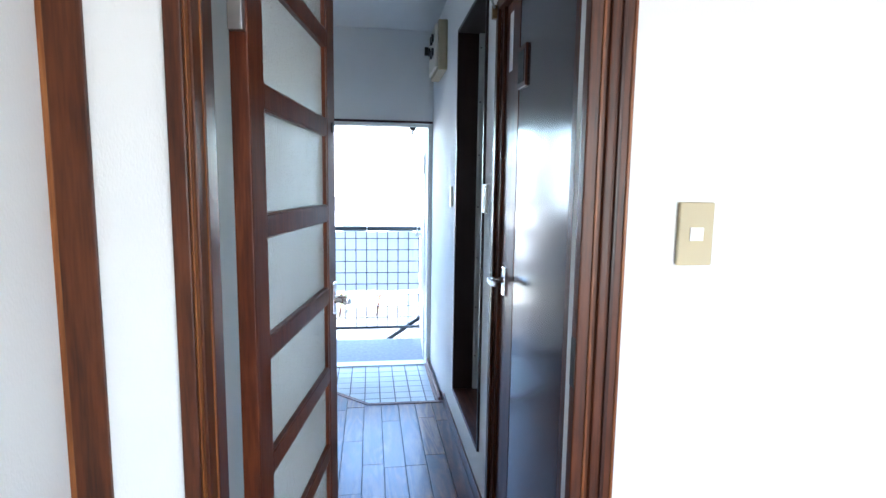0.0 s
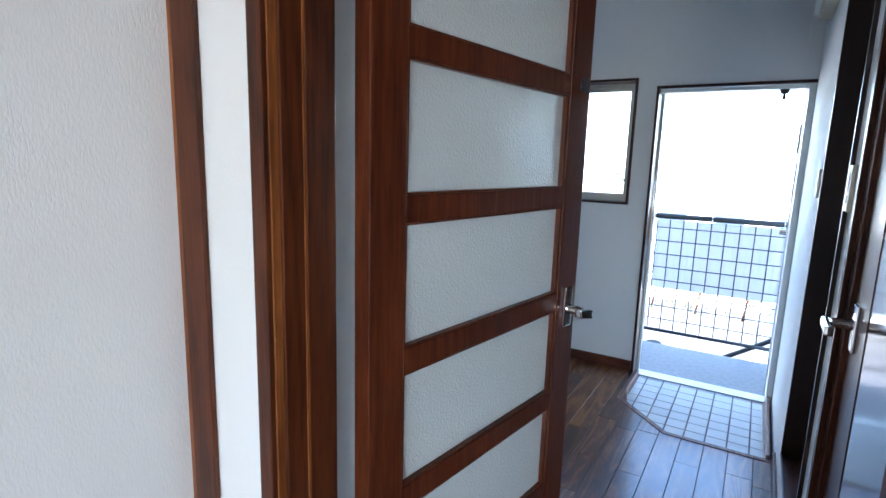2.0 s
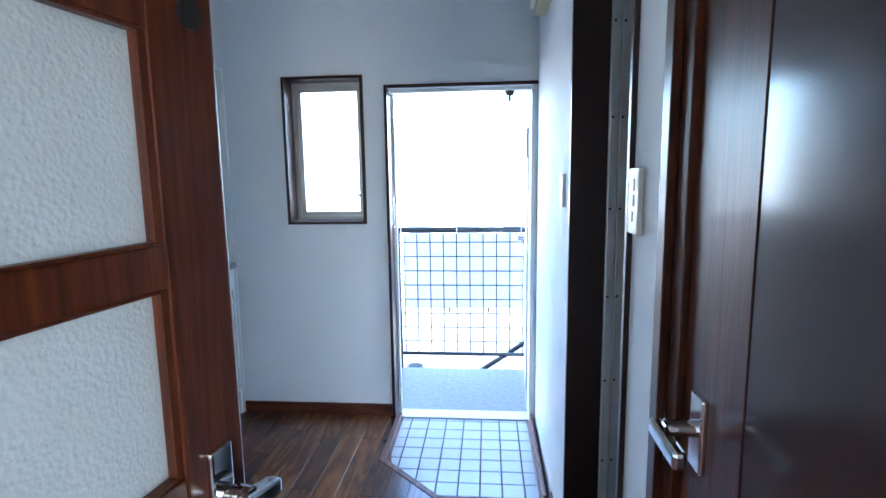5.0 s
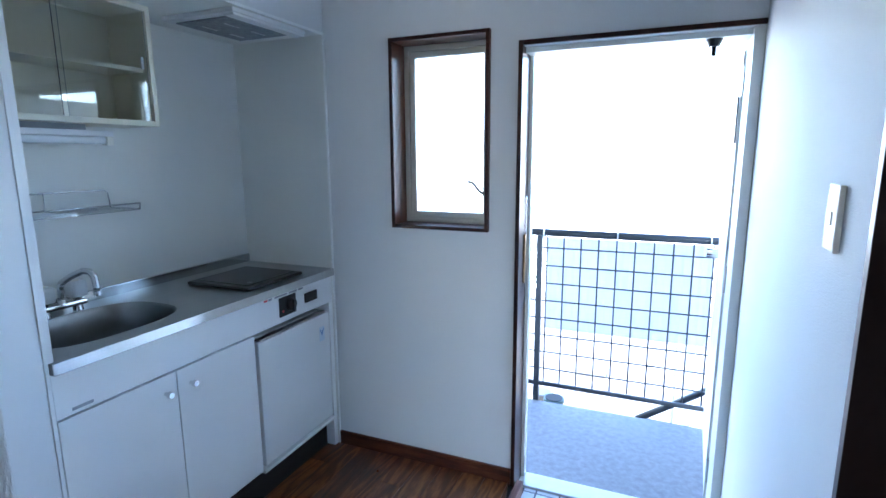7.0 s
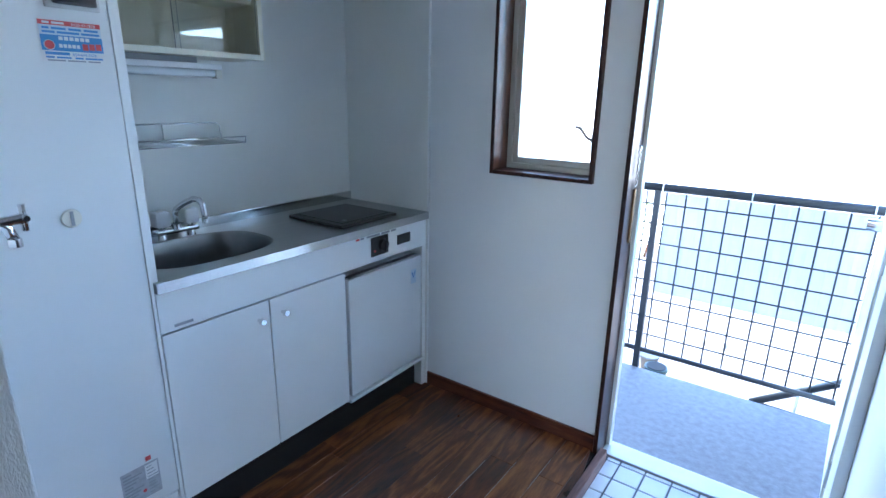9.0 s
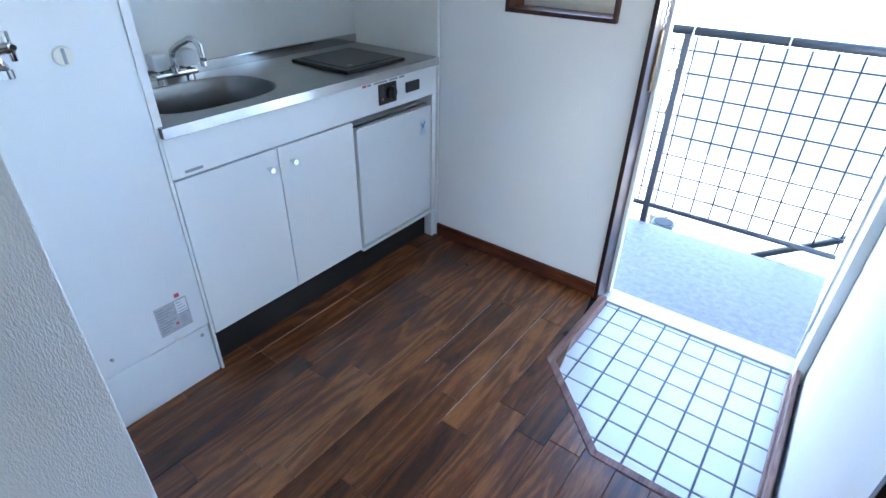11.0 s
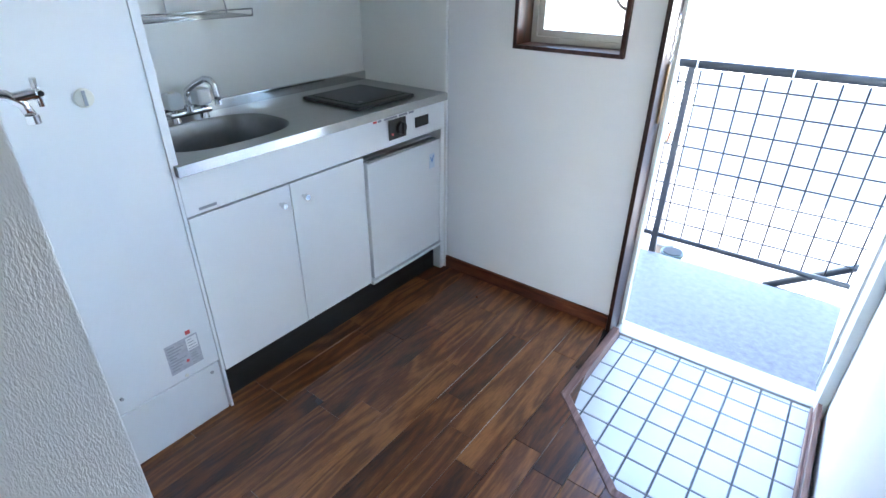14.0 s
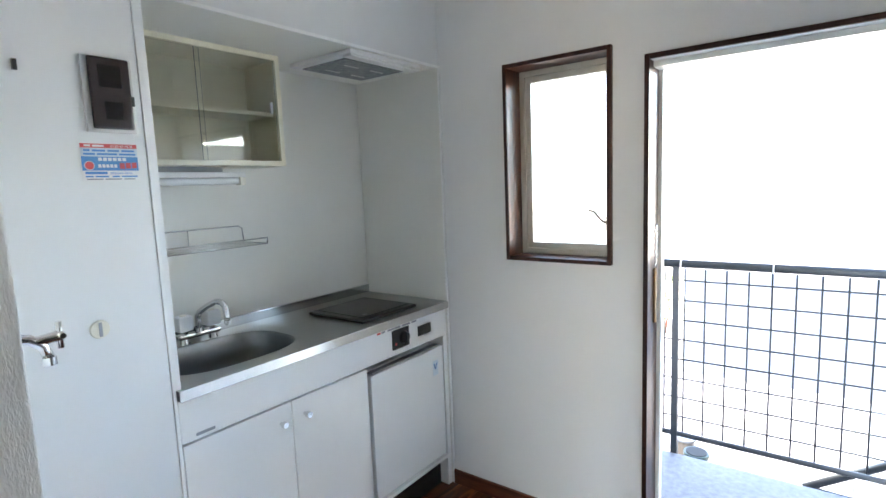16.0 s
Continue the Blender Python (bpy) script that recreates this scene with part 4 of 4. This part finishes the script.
def heater():
    h = thing("water_heater_cabinet", (-0.8, 3.15, 0), "tall white water heater cabinet flush with the kitchen", "heater")
    ya, yb = 2.8965, Y0 - 0.0125
    part("front_panel", B(XK - 0.02, XK + 0.001, ya, yb, 0.2085, 1.8860, bevel=0.0015), ENAMEL, h)
    part("service_panel", B(XK - 0.02, XK + 0.003, ya, yb - 0.006, 0.006, 0.2055, bevel=0.002), ENAMEL, h, "white service panel at the foot")
    part("casing", B(XB, XK - 0.0205, ya, yb, 0.0, 1.89), MELAMINE, h)
    part("screw", D((XK + 0.003, 3.36, 0.178), (1, 0, 0), 0.006, 0.002, 14), STEEL, h)
    part("screw", D((XK + 0.001, 3.285, 0.218), (1, 0, 0), 0.006, 0.002, 14), IVORY, h)
    k = part("lock", D((XK + 0.001, 3.245, 1.076), (1, 0, 0), 0.022, 0.005, 28, 0.020), IVORY, h, "round coin-slot lock")
    part("lock_slot", B(XK + 0.0062, XK + 0.0075, 3.2415, 3.2485, 1.059, 1.093), GREYP, k)
    m = part("meter_window", B(XK + 0.0012, XK + 0.010, 3.266, 3.374, 1.535, 1.708, bevel=0.003), ALU, h, "grey framed meter window with smoked cover")
    part("cover", B(XK + 0.0102, XK + 0.019, 3.278, 3.366, 1.543, 1.706, bevel=0.005), SMOKE, m, "smoked plastic cover")
    for y0, y1, z0, z1 in ((3.297, 3.345, 1.638, 1.688), (3.305, 3.343, 1.565, 1.605)):
        part("aperture", B(XK + 0.0192, XK + 0.0205, y0, y1, z0, z1), SMOKE2, m)
    part("clip", B(XK + 0.008, XK + 0.018, 3.3662, 3.371, 1.60, 1.622), BLACK, m)
    part("tab", B(XK + 0.0012, XK + 0.010, 3.143, 3.151, 1.655, 1.677), BLACK, h)
    part("drain_cock", D((XK + 0.001, 3.10, 0.262), (1, 0, 0), 0.005, 0.006, 14), STEEL, h)
    s = solid("advert_sticker", B(XK + 0.0015, XK + 0.0022, 3.247, 3.372, 1.4230, 1.5110), PAPERW, "red, blue and white advertising sticker on the heater", "sticker")
    part("red_band", B(XK + 0.0023, XK + 0.0027, 3.249, 3.370, 1.5000, 1.5095), RED, s)
    part("pale_band", B(XK + 0.0023, XK + 0.0026, 3.249, 3.370, 1.4805, 1.4995), PALEBAND, s)
    part("blue_band", B(XK + 0.0023, XK + 0.0027, 3.249, 3.370, 1.4475, 1.4800), BLUE, s)
    part("text_line", words("0120-47-7878", 0.0085, (XK + 0.0029, 3.312, 1.5015)), PAPERW, s)
    for z0, z1, segs in ((1.4915, 1.4960, ((3.255, 3.268), (3.272, 3.300), (3.305, 3.330), (3.335, 3.364))), (1.4835, 1.4880, ((3.254, 3.278), (3.282, 3.325), (3.329, 3.366)))):
        for a, b in segs:
            part("text_bar", B(XK + 0.0027, XK + 0.0029, a, b, z0, z1), BLUE, s)
    for a, b in ((3.257, 3.270), (3.274, 3.298)):
        part("text_bar", B(XK + 0.0028, XK + 0.003, a, b, 1.5025, 1.5070), PAPERW, s)
    for k in range(6):
        part("text_bar", B(XK + 0.0028, XK + 0.003, 3.283 + 0.0105 * k, 3.291 + 0.0105 * k, 1.4700, 1.4775), PAPERW, s)
    for k in range(5):
        part("text_bar", B(XK + 0.0028, XK + 0.003, 3.282 + 0.0085 * k, 3.2885 + 0.0085 * k, 1.4545, 1.4620), PAPERW, s)
    for k in range(3):
        part("logo_bar", B(XK + 0.0028, XK + 0.0032, 3.328 + 0.0135 * k, 3.339 + 0.0135 * k, 1.4515 + 0.0008 * k, 1.4650 + 0.0008 * k), RED, s)
    part("round_mark", D((XK + 0.0028, 3.264, 1.4590), (1, 0, 0), 0.0105, 0.0003, 24), PAPERW, s)
    part("round_mark", D((XK + 0.0032, 3.264, 1.4590), (1, 0, 0), 0.0092, 0.0003, 24), RED, s)
    part("text_line", words("054-644-7676", 0.0085, (XK + 0.0026, 3.306, 1.4385)), BLUE, s)
    part("text_bar", B(XK + 0.0023, XK + 0.0026, 3.254, 3.300, 1.4390, 1.4450), BLUE, s)
    for a, b in ((3.254, 3.270), (3.274, 3.302), (3.310, 3.326), (3.330, 3.366)):
        part("text_bar", B(XK + 0.0023, XK + 0.0026, a, b, 1.4320, 1.4355), BLUE, s)
    for a, b in ((3.256, 3.290), (3.294, 3.330), (3.335, 3.360)):
        part("text_bar", B(XK + 0.0023, XK + 0.0026, a, b, 1.4260, 1.4290), GREYP, s)
    g = solid("rating_label", B(XK + 0.0015, XK + 0.0022, 3.244, 3.346, 0.243, 0.350), SILVERP, "silver printed rating label on the heater", "label")
    for k in range(9):
        part("text_bar", B(XK + 0.0023, XK + 0.0026, 3.249, 3.272 + 0.009 * (k * 7 % 4), 0.338 - k * 0.0105, 0.342 - k * 0.0105), GREYP, g)
        part("text_bar", B(XK + 0.0023, XK + 0.0026, 3.312, 3.326 + 0.005 * (k * 5 % 4), 0.336 - k * 0.0105, 0.3385 - k * 0.0105), GREYP, g)
    part("text_box", B(XK + 0.0023, XK + 0.0025, 3.308, 3.342, 0.300, 0.345), PAPERW, g)
    part("red_mark", D((XK + 0.0023, 3.300, 0.268), (1, 0, 0), 0.0055, 0.0003, 20), RED, g)
    r = solid("warning_label", B(XK + 0.0015, XK + 0.0022, 3.312, 3.346, 0.356, 0.372), PAPERW, "tiny red and white warning label on the heater", "label")
    part("red_square", B(XK + 0.0023, XK + 0.0026, 3.313, 3.328, 0.357, 0.371), RED, r)
    t = thing("washing_machine_tap", (-0.135, 2.895, 1.1810), "chrome washing machine tap on the return wall", "tap")
    part("rose", D((-0.135, 2.8955, 1.1920), (0, 1, 0), 0.024, 0.006), CHROME, t)
    part("pipe", T([(-0.135, 2.90, 1.1920), (-0.135, 2.972, 1.1920), (-0.135, 2.997, 1.1860), (-0.135, 3.012, 1.1720), (-0.135, 3.018, 1.1540)], 0.0075, 14), CHROME, t)
    part("nozzle", D((-0.135, 3.018, 1.1545), (0, 0, -1), 0.009, 0.012, 18), CHROME, t)
    part("spindle", D((-0.135, 3.004, 1.1800), (0, 1, 0.1), 0.008, 0.034, 14), CHROME, t)
    hd = part("cross_handle", T([(-0.150, 3.034, 1.1840), (-0.120, 3.034, 1.1840)], 0.0045, 10), CHROME, t)
    part("cross_bar", T([(-0.135, 3.034, 1.1640), (-0.135, 3.034, 1.2040)], 0.0045, 10), CHROME, hd)


niche(), kitchen_unit(), worktop(), faucet(), fridge(), wall_cupboard(), heater()

DX, DY = 0.117, 3.222
dr = thing("floor_drain", (DX, DY, 0.0), "round chrome floor drain cover set in the oak floor", "drain")
part("ring", D((DX, DY, 0.0005), (0, 0, 1), 0.046, 0.004, 44, 0.043), STEEL, dr)
part("groove", D((DX, DY, 0.0046), (0, 0, 1), 0.026, 0.0006, 36), GREYP, dr)
cp = part("cap", D((DX, DY, 0.0053), (0, 0, 1), 0.021, 0.0035, 32, 0.018), CHROME, dr)
part("slot", B(DX - 0.015, DX + 0.015, DY - 0.003, DY + 0.003, 0.0089, 0.0098), BLACK, cp)

# ---- outside ----
ZB, YR = -0.125, 5.68
setting("walkway", B(-3.0, 1.085, YF + 0.126, 5.665, ZB - 0.16, ZB), SLAB, "worn grey concrete walkway outside the front door", "walkway")
setting("ground", B(-150, 150, YF + 0.2, 300, -3.10, -2.90), CONCRETE, "pale concrete yard below, reaching to the horizon", "ground")
setting("facade", wall_bm("x", -6.0, 6.0, YF + 0.126, YF + 0.13, -2.9, CE + 0.75, [(-0.2769, 0.1499, 1.0721, 1.8359), (0.2721, 1.0449, -2.9, 1.7679)]), PLASTER, "pale rendered outer face of the building", "facade")

# overhead slab out of view, added to cut skylight on the walkway
setting("walkway_roof", B(-6.0, 6.0, YF + 0.131, 6.15, CE + 0.28, CE + 0.42), CONCRETE, "unseen concrete slab added over the walkway to shade it", "roof")


def railing():
    r = thing("railing", (0.13, YR, ZB), "dark painted steel railing with welded wire mesh", "railing")
    part("top_rail", T([(-3.0, YR, 0.926), (1.6, YR, 0.926)], 0.022, 14), RAIL, r)
    part("bottom_rail", T([(-3.0, YR, -0.015), (1.6, YR, -0.015)], 0.014, 12), RAIL, r)
    for x in (-1.4, 0.130, 1.55):
        part("post", B(x - 0.016, x + 0.016, YR - 0.016, YR + 0.016, ZB - 0.05, 0.91), RAIL, r)
    for k in range(-14, 14):
        x = 0.168 + 0.0980 * k
        part("wire", T([(x, YR + 0.018, -0.015), (x, YR + 0.018, 0.90)], 0.0042, 6), RAIL, r)
    for k in range(8):
        z = 0.833 - 0.1078 * k
        part("wire", T([(-1.2, YR + 0.014, z), (1.5, YR + 0.014, z)], 0.0042, 6), RAIL, r)
    for x in (0.155, 0.565, 1.03):
        bm = bmesh.new()
        bmesh.ops.create_cone(bm, segments=16, radius1=0.0255, radius2=0.0255, depth=0.007, matrix=Matrix.Translation((x, YR, 0.923)) @ Matrix.Rotation(radians(90), 4, "Y"))
        part("cable_tie", bm, WHITEP, r, "white cable tie")
    s = bmesh.new()
    n = 60
    vs = [[s.verts.new((0.168 + 0.89 * i / n, YR + 0.028 + 0.002 * math.sin(i * 2.1), z)) for i in range(n + 1)] for z in (0.335, 0.895)]
    vb = [[s.verts.new((v.co.x, v.co.y + 0.003, v.co.z)) for v in row] for row in vs]
    for i in range(n):
        s.faces.new((vs[0][i], vs[0][i + 1], vs[1][i + 1], vs[1][i]))
        s.faces.new((vb[0][i + 1], vb[0][i], vb[1][i], vb[1][i + 1]))
    solid("privacy_sheet", s, PANEL, "pale blue sheet tied behind the railing mesh", "screen")
    b = thing("stair_rail", (1.0, 5.78, -0.2), "dark steel stair rail rising beside the walkway", "stair rail")
    part("bar", T([(0.72, 5.80, -0.20), (1.60, 5.80, 0.40)], 0.02, 12), RAIL, b)
    part("bar", T([(0.72, 5.80, -0.20), (1.60, 5.80, -0.22)], 0.015, 12), RAIL, b)


railing()


def house(x, y, w, d, h, roof, label):
    t = thing("house", (x, y, -2.9), label, "house", "houses across the yard")
    part("wall", B(x - w / 2, x + w / 2, y, y + d, -2.9, -2.9 + h), PLASTER, t)
    bm = bmesh.new()
    o = 0.5
    z = -2.9 + h
    a = [bm.verts.new(p) for p in ((x - w / 2 - o, y - o, z), (x + w / 2 + o, y - o, z), (x + w / 2 + o, y + d + o, z), (x - w / 2 - o, y + d + o, z), (x - w / 2 - o, y + d / 2, z + roof), (x + w / 2 + o, y + d / 2, z + roof))]
    for q in ((0, 1, 5, 4), (2, 3, 4, 5), (0, 4, 3), (1, 2, 5), (3, 2, 1, 0)):
        bm.faces.new([a[i] for i in q])
    part("roof", bm, ROOF, t)
    k = 0
    while -w / 2 + 1.0 + k * 2.6 < w / 2 - 1.2:
        for zz in (-2.9 + 1.0, -2.9 + 3.6):
            if zz + 1.1 < -2.9 + h:
                xx = x - w / 2 + 1.0 + k * 2.6
                f = part("window", B(xx, xx + 1.4, y - 0.06, y - 0.001, zz, zz + 1.1), ALU, t)
                part("pane", B(xx + 0.07, xx + 1.33, y - 0.075, y - 0.061, zz + 0.07, zz + 1.03), DARKGLASS, f)
        k += 1
    return t


c = thing("carport_post", (1.13, 8.0, -2.9), "beige steel post standing in the yard below", "post")
part("shaft", B(1.095, 1.165, 7.965, 8.035, -2.9, -0.30, bevel=0.006), STEELDOOR, c)
part("base_plate", B(1.04, 1.22, 7.91, 8.09, -2.9, -2.88), STEELDOOR, c)
part("beam", B(1.10, 3.2, 7.975, 8.025, -0.299, -0.18, bevel=0.004), STEELDOOR, c)
d = thing("drainpipe", (0.93, 7.6, -2.9), "thin grey drainpipe rising from the yard", "pipe")
part("pipe", T([(0.985, 7.6, -2.9), (0.985, 7.6, -0.34), (1.02, 7.66, -0.28), (1.10, 7.90, -0.26)], 0.013, 10), STEEL, d)
p = thing("flower_pot", (0.215, 5.83, -0.34), "dark green plastic pot on the ledge beyond the railing", "pot")
pot = bmesh.new()
bm_disc(pot, (0.215, 5.83, -0.34), (0, 0, 1), 0.045, 0.15, 24, 0.062)
part("pot", pot, POT, p)
part("rim", D((0.215, 5.83, -0.19), (0, 0, 1), 0.068, 0.018, 24, 0.066), POT, p)
part("soil", D((0.215, 5.83, -0.172), (0, 0, 1), 0.055, 0.004, 20), GAP, p)
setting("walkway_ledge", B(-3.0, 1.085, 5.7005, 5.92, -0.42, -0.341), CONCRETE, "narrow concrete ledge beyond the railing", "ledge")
house(-9, 34, 15, 8, 4.4, 1.6, "pale rendered low house with grey tiled roof")
house(0, 30, 30, 8, 3.6, 1.1, "pale rendered low house with grey tiled roof")
house(24, 40, 14, 9, 6.2, 1.8, "pale two-storey house with grey tiled roof")
setting("boundary_wall", B(-20, 20, 19.0, 19.15, -2.9, -1.7), PLASTER, "long pale boundary wall across the yard", "wall")


def hedge():
    h = thing("hedge", (-1.5, 17.5, -2.9), "loose green shrub hedge before the boundary wall", "hedge")
    bm = bmesh.new()
    for i in range(1600):
        c = Vector((random.uniform(-4.5, 1.5), random.gauss(17.6, 0.35), 0))
        top = 1.5 + 0.5 * noise.noise(Vector((c.x * 1.3, 0, 0)))
        c.z = -2.9 + random.random() ** 0.6 * top
        m = Matrix.Translation(c) @ Euler([random.uniform(0, 6.3) for _ in range(3)]).to_matrix().to_4x4()
        q = [bm.verts.new(m @ Vector(p)) for p in ((-0.05, 0, 0), (0, 0.03, 0.01), (0.06, 0, 0), (0, -0.03, 0.01))]
        bm.faces.new(q)
    tagged(part("leaves", bm, LEAF, h), kind="stuff")
    for x in (-4, -2.8, -1.6, -0.4, 0.8):
        part("stem", T([(x, 17.6, -2.9), (x + 0.1, 17.6, -2.2), (x, 17.6, -1.7)], 0.03, 6), TRIM, h)


hedge()
pl = thing("planter", (-0.93, 11.1, -2.9), "dark round planter standing in the yard", "planter")
part("pot", D((-0.93, 11.1, -2.9), (0, 0, 1), 0.12, 0.22, 24, 0.15), BLACK, pl)
part("rim", D((-0.93, 11.1, -2.68), (0, 0, 1), 0.165, 0.03, 24), RAIL, pl)
po = thing("sign_post", (1.6, 9.6, -2.9), "beige steel post standing in the yard", "post")
part("pole", B(1.50, 1.62, 9.5, 9.62, -2.9, -0.2, bevel=0.01), CREAM, po)
part("cap", B(1.48, 1.64, 9.48, 9.64, -0.2, -0.17, bevel=0.01), ALU, po)
for k in range(5):
    solid("wheel_stop", B(-5 + k * 2.2, -4.4 + k * 2.2, 12.6, 12.75, -2.9, -2.78, bevel=0.02), CONCRETE, "low concrete wheel stop in the yard", "wheel stop", group="wheel stops of the yard")

# ---- floor strips and entrance tiles ----
rng = random.Random(4)


def pit_edge(x):
    if x <= 0.280:
        return YF - 0.0125
    if x >= 0.575:
        return 3.8615
    return 4.150 - (x - 0.280) * 0.288 / 0.295 - 0.001


PITCH = 0.102
x = 0.0450 - 7 * PITCH
strips = []
while x < XR - 0.012:
    strips.append((x + 0.0010, min(x + PITCH, XR - 0.0105) - 0.0010))
    x += PITCH
for xa, xb in strips:
    if xb - xa < 0.008:
        continue
    ya = 1.60 if xa > 0.266 else 2.897
    if xa < 0.266 < xb:
        ya = 2.897
    y, end = ya, max(pit_edge(xa), pit_edge(xb))
    first = True
    while y < end - 0.01:
        ln = rng.choice((0.30, 0.45, 0.45, 0.60, 0.60, 0.75, 0.9)) * rng.uniform(0.9, 1.1)
        if first:
            ln *= rng.uniform(0.3, 1.0)
            first = False
        y2 = y + ln
        if end - y2 < 0.12:
            y2 = end
        ea, eb = min(y2 - 0.0007, pit_edge(xa)), min(y2 - 0.0007, pit_edge(xb))
        sa, sb = min(y + 0.0007, ea), min(y + 0.0007, eb)
        bm = bmesh.new()
        zt = rng.uniform(-0.0004, 0.0004)
        top = [bm.verts.new((px + dx, py + dy, zt)) for px, py, dx, dy in ((xa, sa, 0.0009, 0.0009), (xb, sb, -0.0009, 0.0009), (xb, eb, -0.0009, -0.0009), (xa, ea, 0.0009, -0.0009))]
        mid = [bm.verts.new((px, py, zt - 0.0012)) for px, py in ((xa, sa), (xb, sb), (xb, eb), (xa, ea))]
        low = [bm.verts.new((px, py, -0.0115)) for px, py in ((xa, sa), (xb, sb), (xb, eb), (xa, ea))]
        bm.faces.new(top)
        for a, b in ((mid, top), (low, mid)):
            for k in range(4):
                bm.faces.new((a[k], a[(k + 1) % 4], b[(k + 1) % 4], b[k]))
        part("plank", bm, PLANK, floor)
        y = y2


def clip_poly(poly, nx, ny, c):
    """The part of a convex outline where nx*x + ny*y >= c."""
    out = []
    for i, p in enumerate(poly):
        q = poly[(i + 1) % len(poly)]
        dp, dq = nx * p[0] + ny * p[1] - c, nx * q[0] + ny * q[1] - c
        if dp >= 0:
            out.append(p)
        if dp * dq < 0:
            t = dp / (dp - dq)
            out.append((p[0] + t * (q[0] - p[0]), p[1] + t * (q[1] - p[1])))
    return out


TP, TX, TY = 0.0978, 0.655 - 4 * 0.0978, 4.650 - 9 * 0.0978
sl = Vector((0.288, 0.295)).normalized()
for i in range(9):
    for j in range(10):
        g = 0.0030
        xa, xb, ya, yb = TX + i * TP + g, TX + (i + 1) * TP - g, TY + j * TP + g, TY + (j + 1) * TP - g
        p = [(xa, ya), (xb, ya), (xb, yb), (xa, yb)]
        p = clip_poly(p, 1, 0, 0.309)
        p = clip_poly(p, -1, 0, -1.0145) if p else p
        p = clip_poly(p, 0, 1, 3.8915) if p else p
        p = clip_poly(p, 0, -1, -(YF + 0.046)) if p else p
        p = clip_poly(p, sl.x, sl.y, sl.x * 0.575 + sl.y * 3.862 + 0.029) if p else p
        if len(p) < 3:
            continue
        cx, cy = sum(a for a, _ in p) / len(p), sum(b for _, b in p) / len(p)
        if max(abs(a - cx) for a, _ in p) < 0.004 or max(abs(b - cy) for _, b in p) < 0.004:
            continue
        bm = bmesh.new()
        dz = rng.uniform(-0.0003, 0.0003)
        up = [bm.verts.new((a + (cx - a) * 0.03, b + (cy - b) * 0.03, PIT_Z + dz)) for a, b in p]
        lo = [bm.verts.new((a, b, PIT_Z - 0.0028)) for a, b in p]
        bm.faces.new(up)
        for k in range(len(p)):
            bm.faces.new((lo[k], lo[(k + 1) % len(p)], up[(k + 1) % len(p)], up[k]))
        part("tile", bm, TILE, entrance)

# bright reflections in some gaps between strips, painted as thin pale fillers
for k, ya, yb in ((-1, 3.86, 4.30), (0, 3.80, 4.36), (1, 3.72, 4.20), (0, 2.98, 3.20), (1, 4.26, 4.46)):
    xx = 0.045 + k * PITCH
    part("joint", B(xx - 0.0008, xx + 0.0008, ya, yb, -0.0100, -0.0006), JOINT_GLINT, floor)
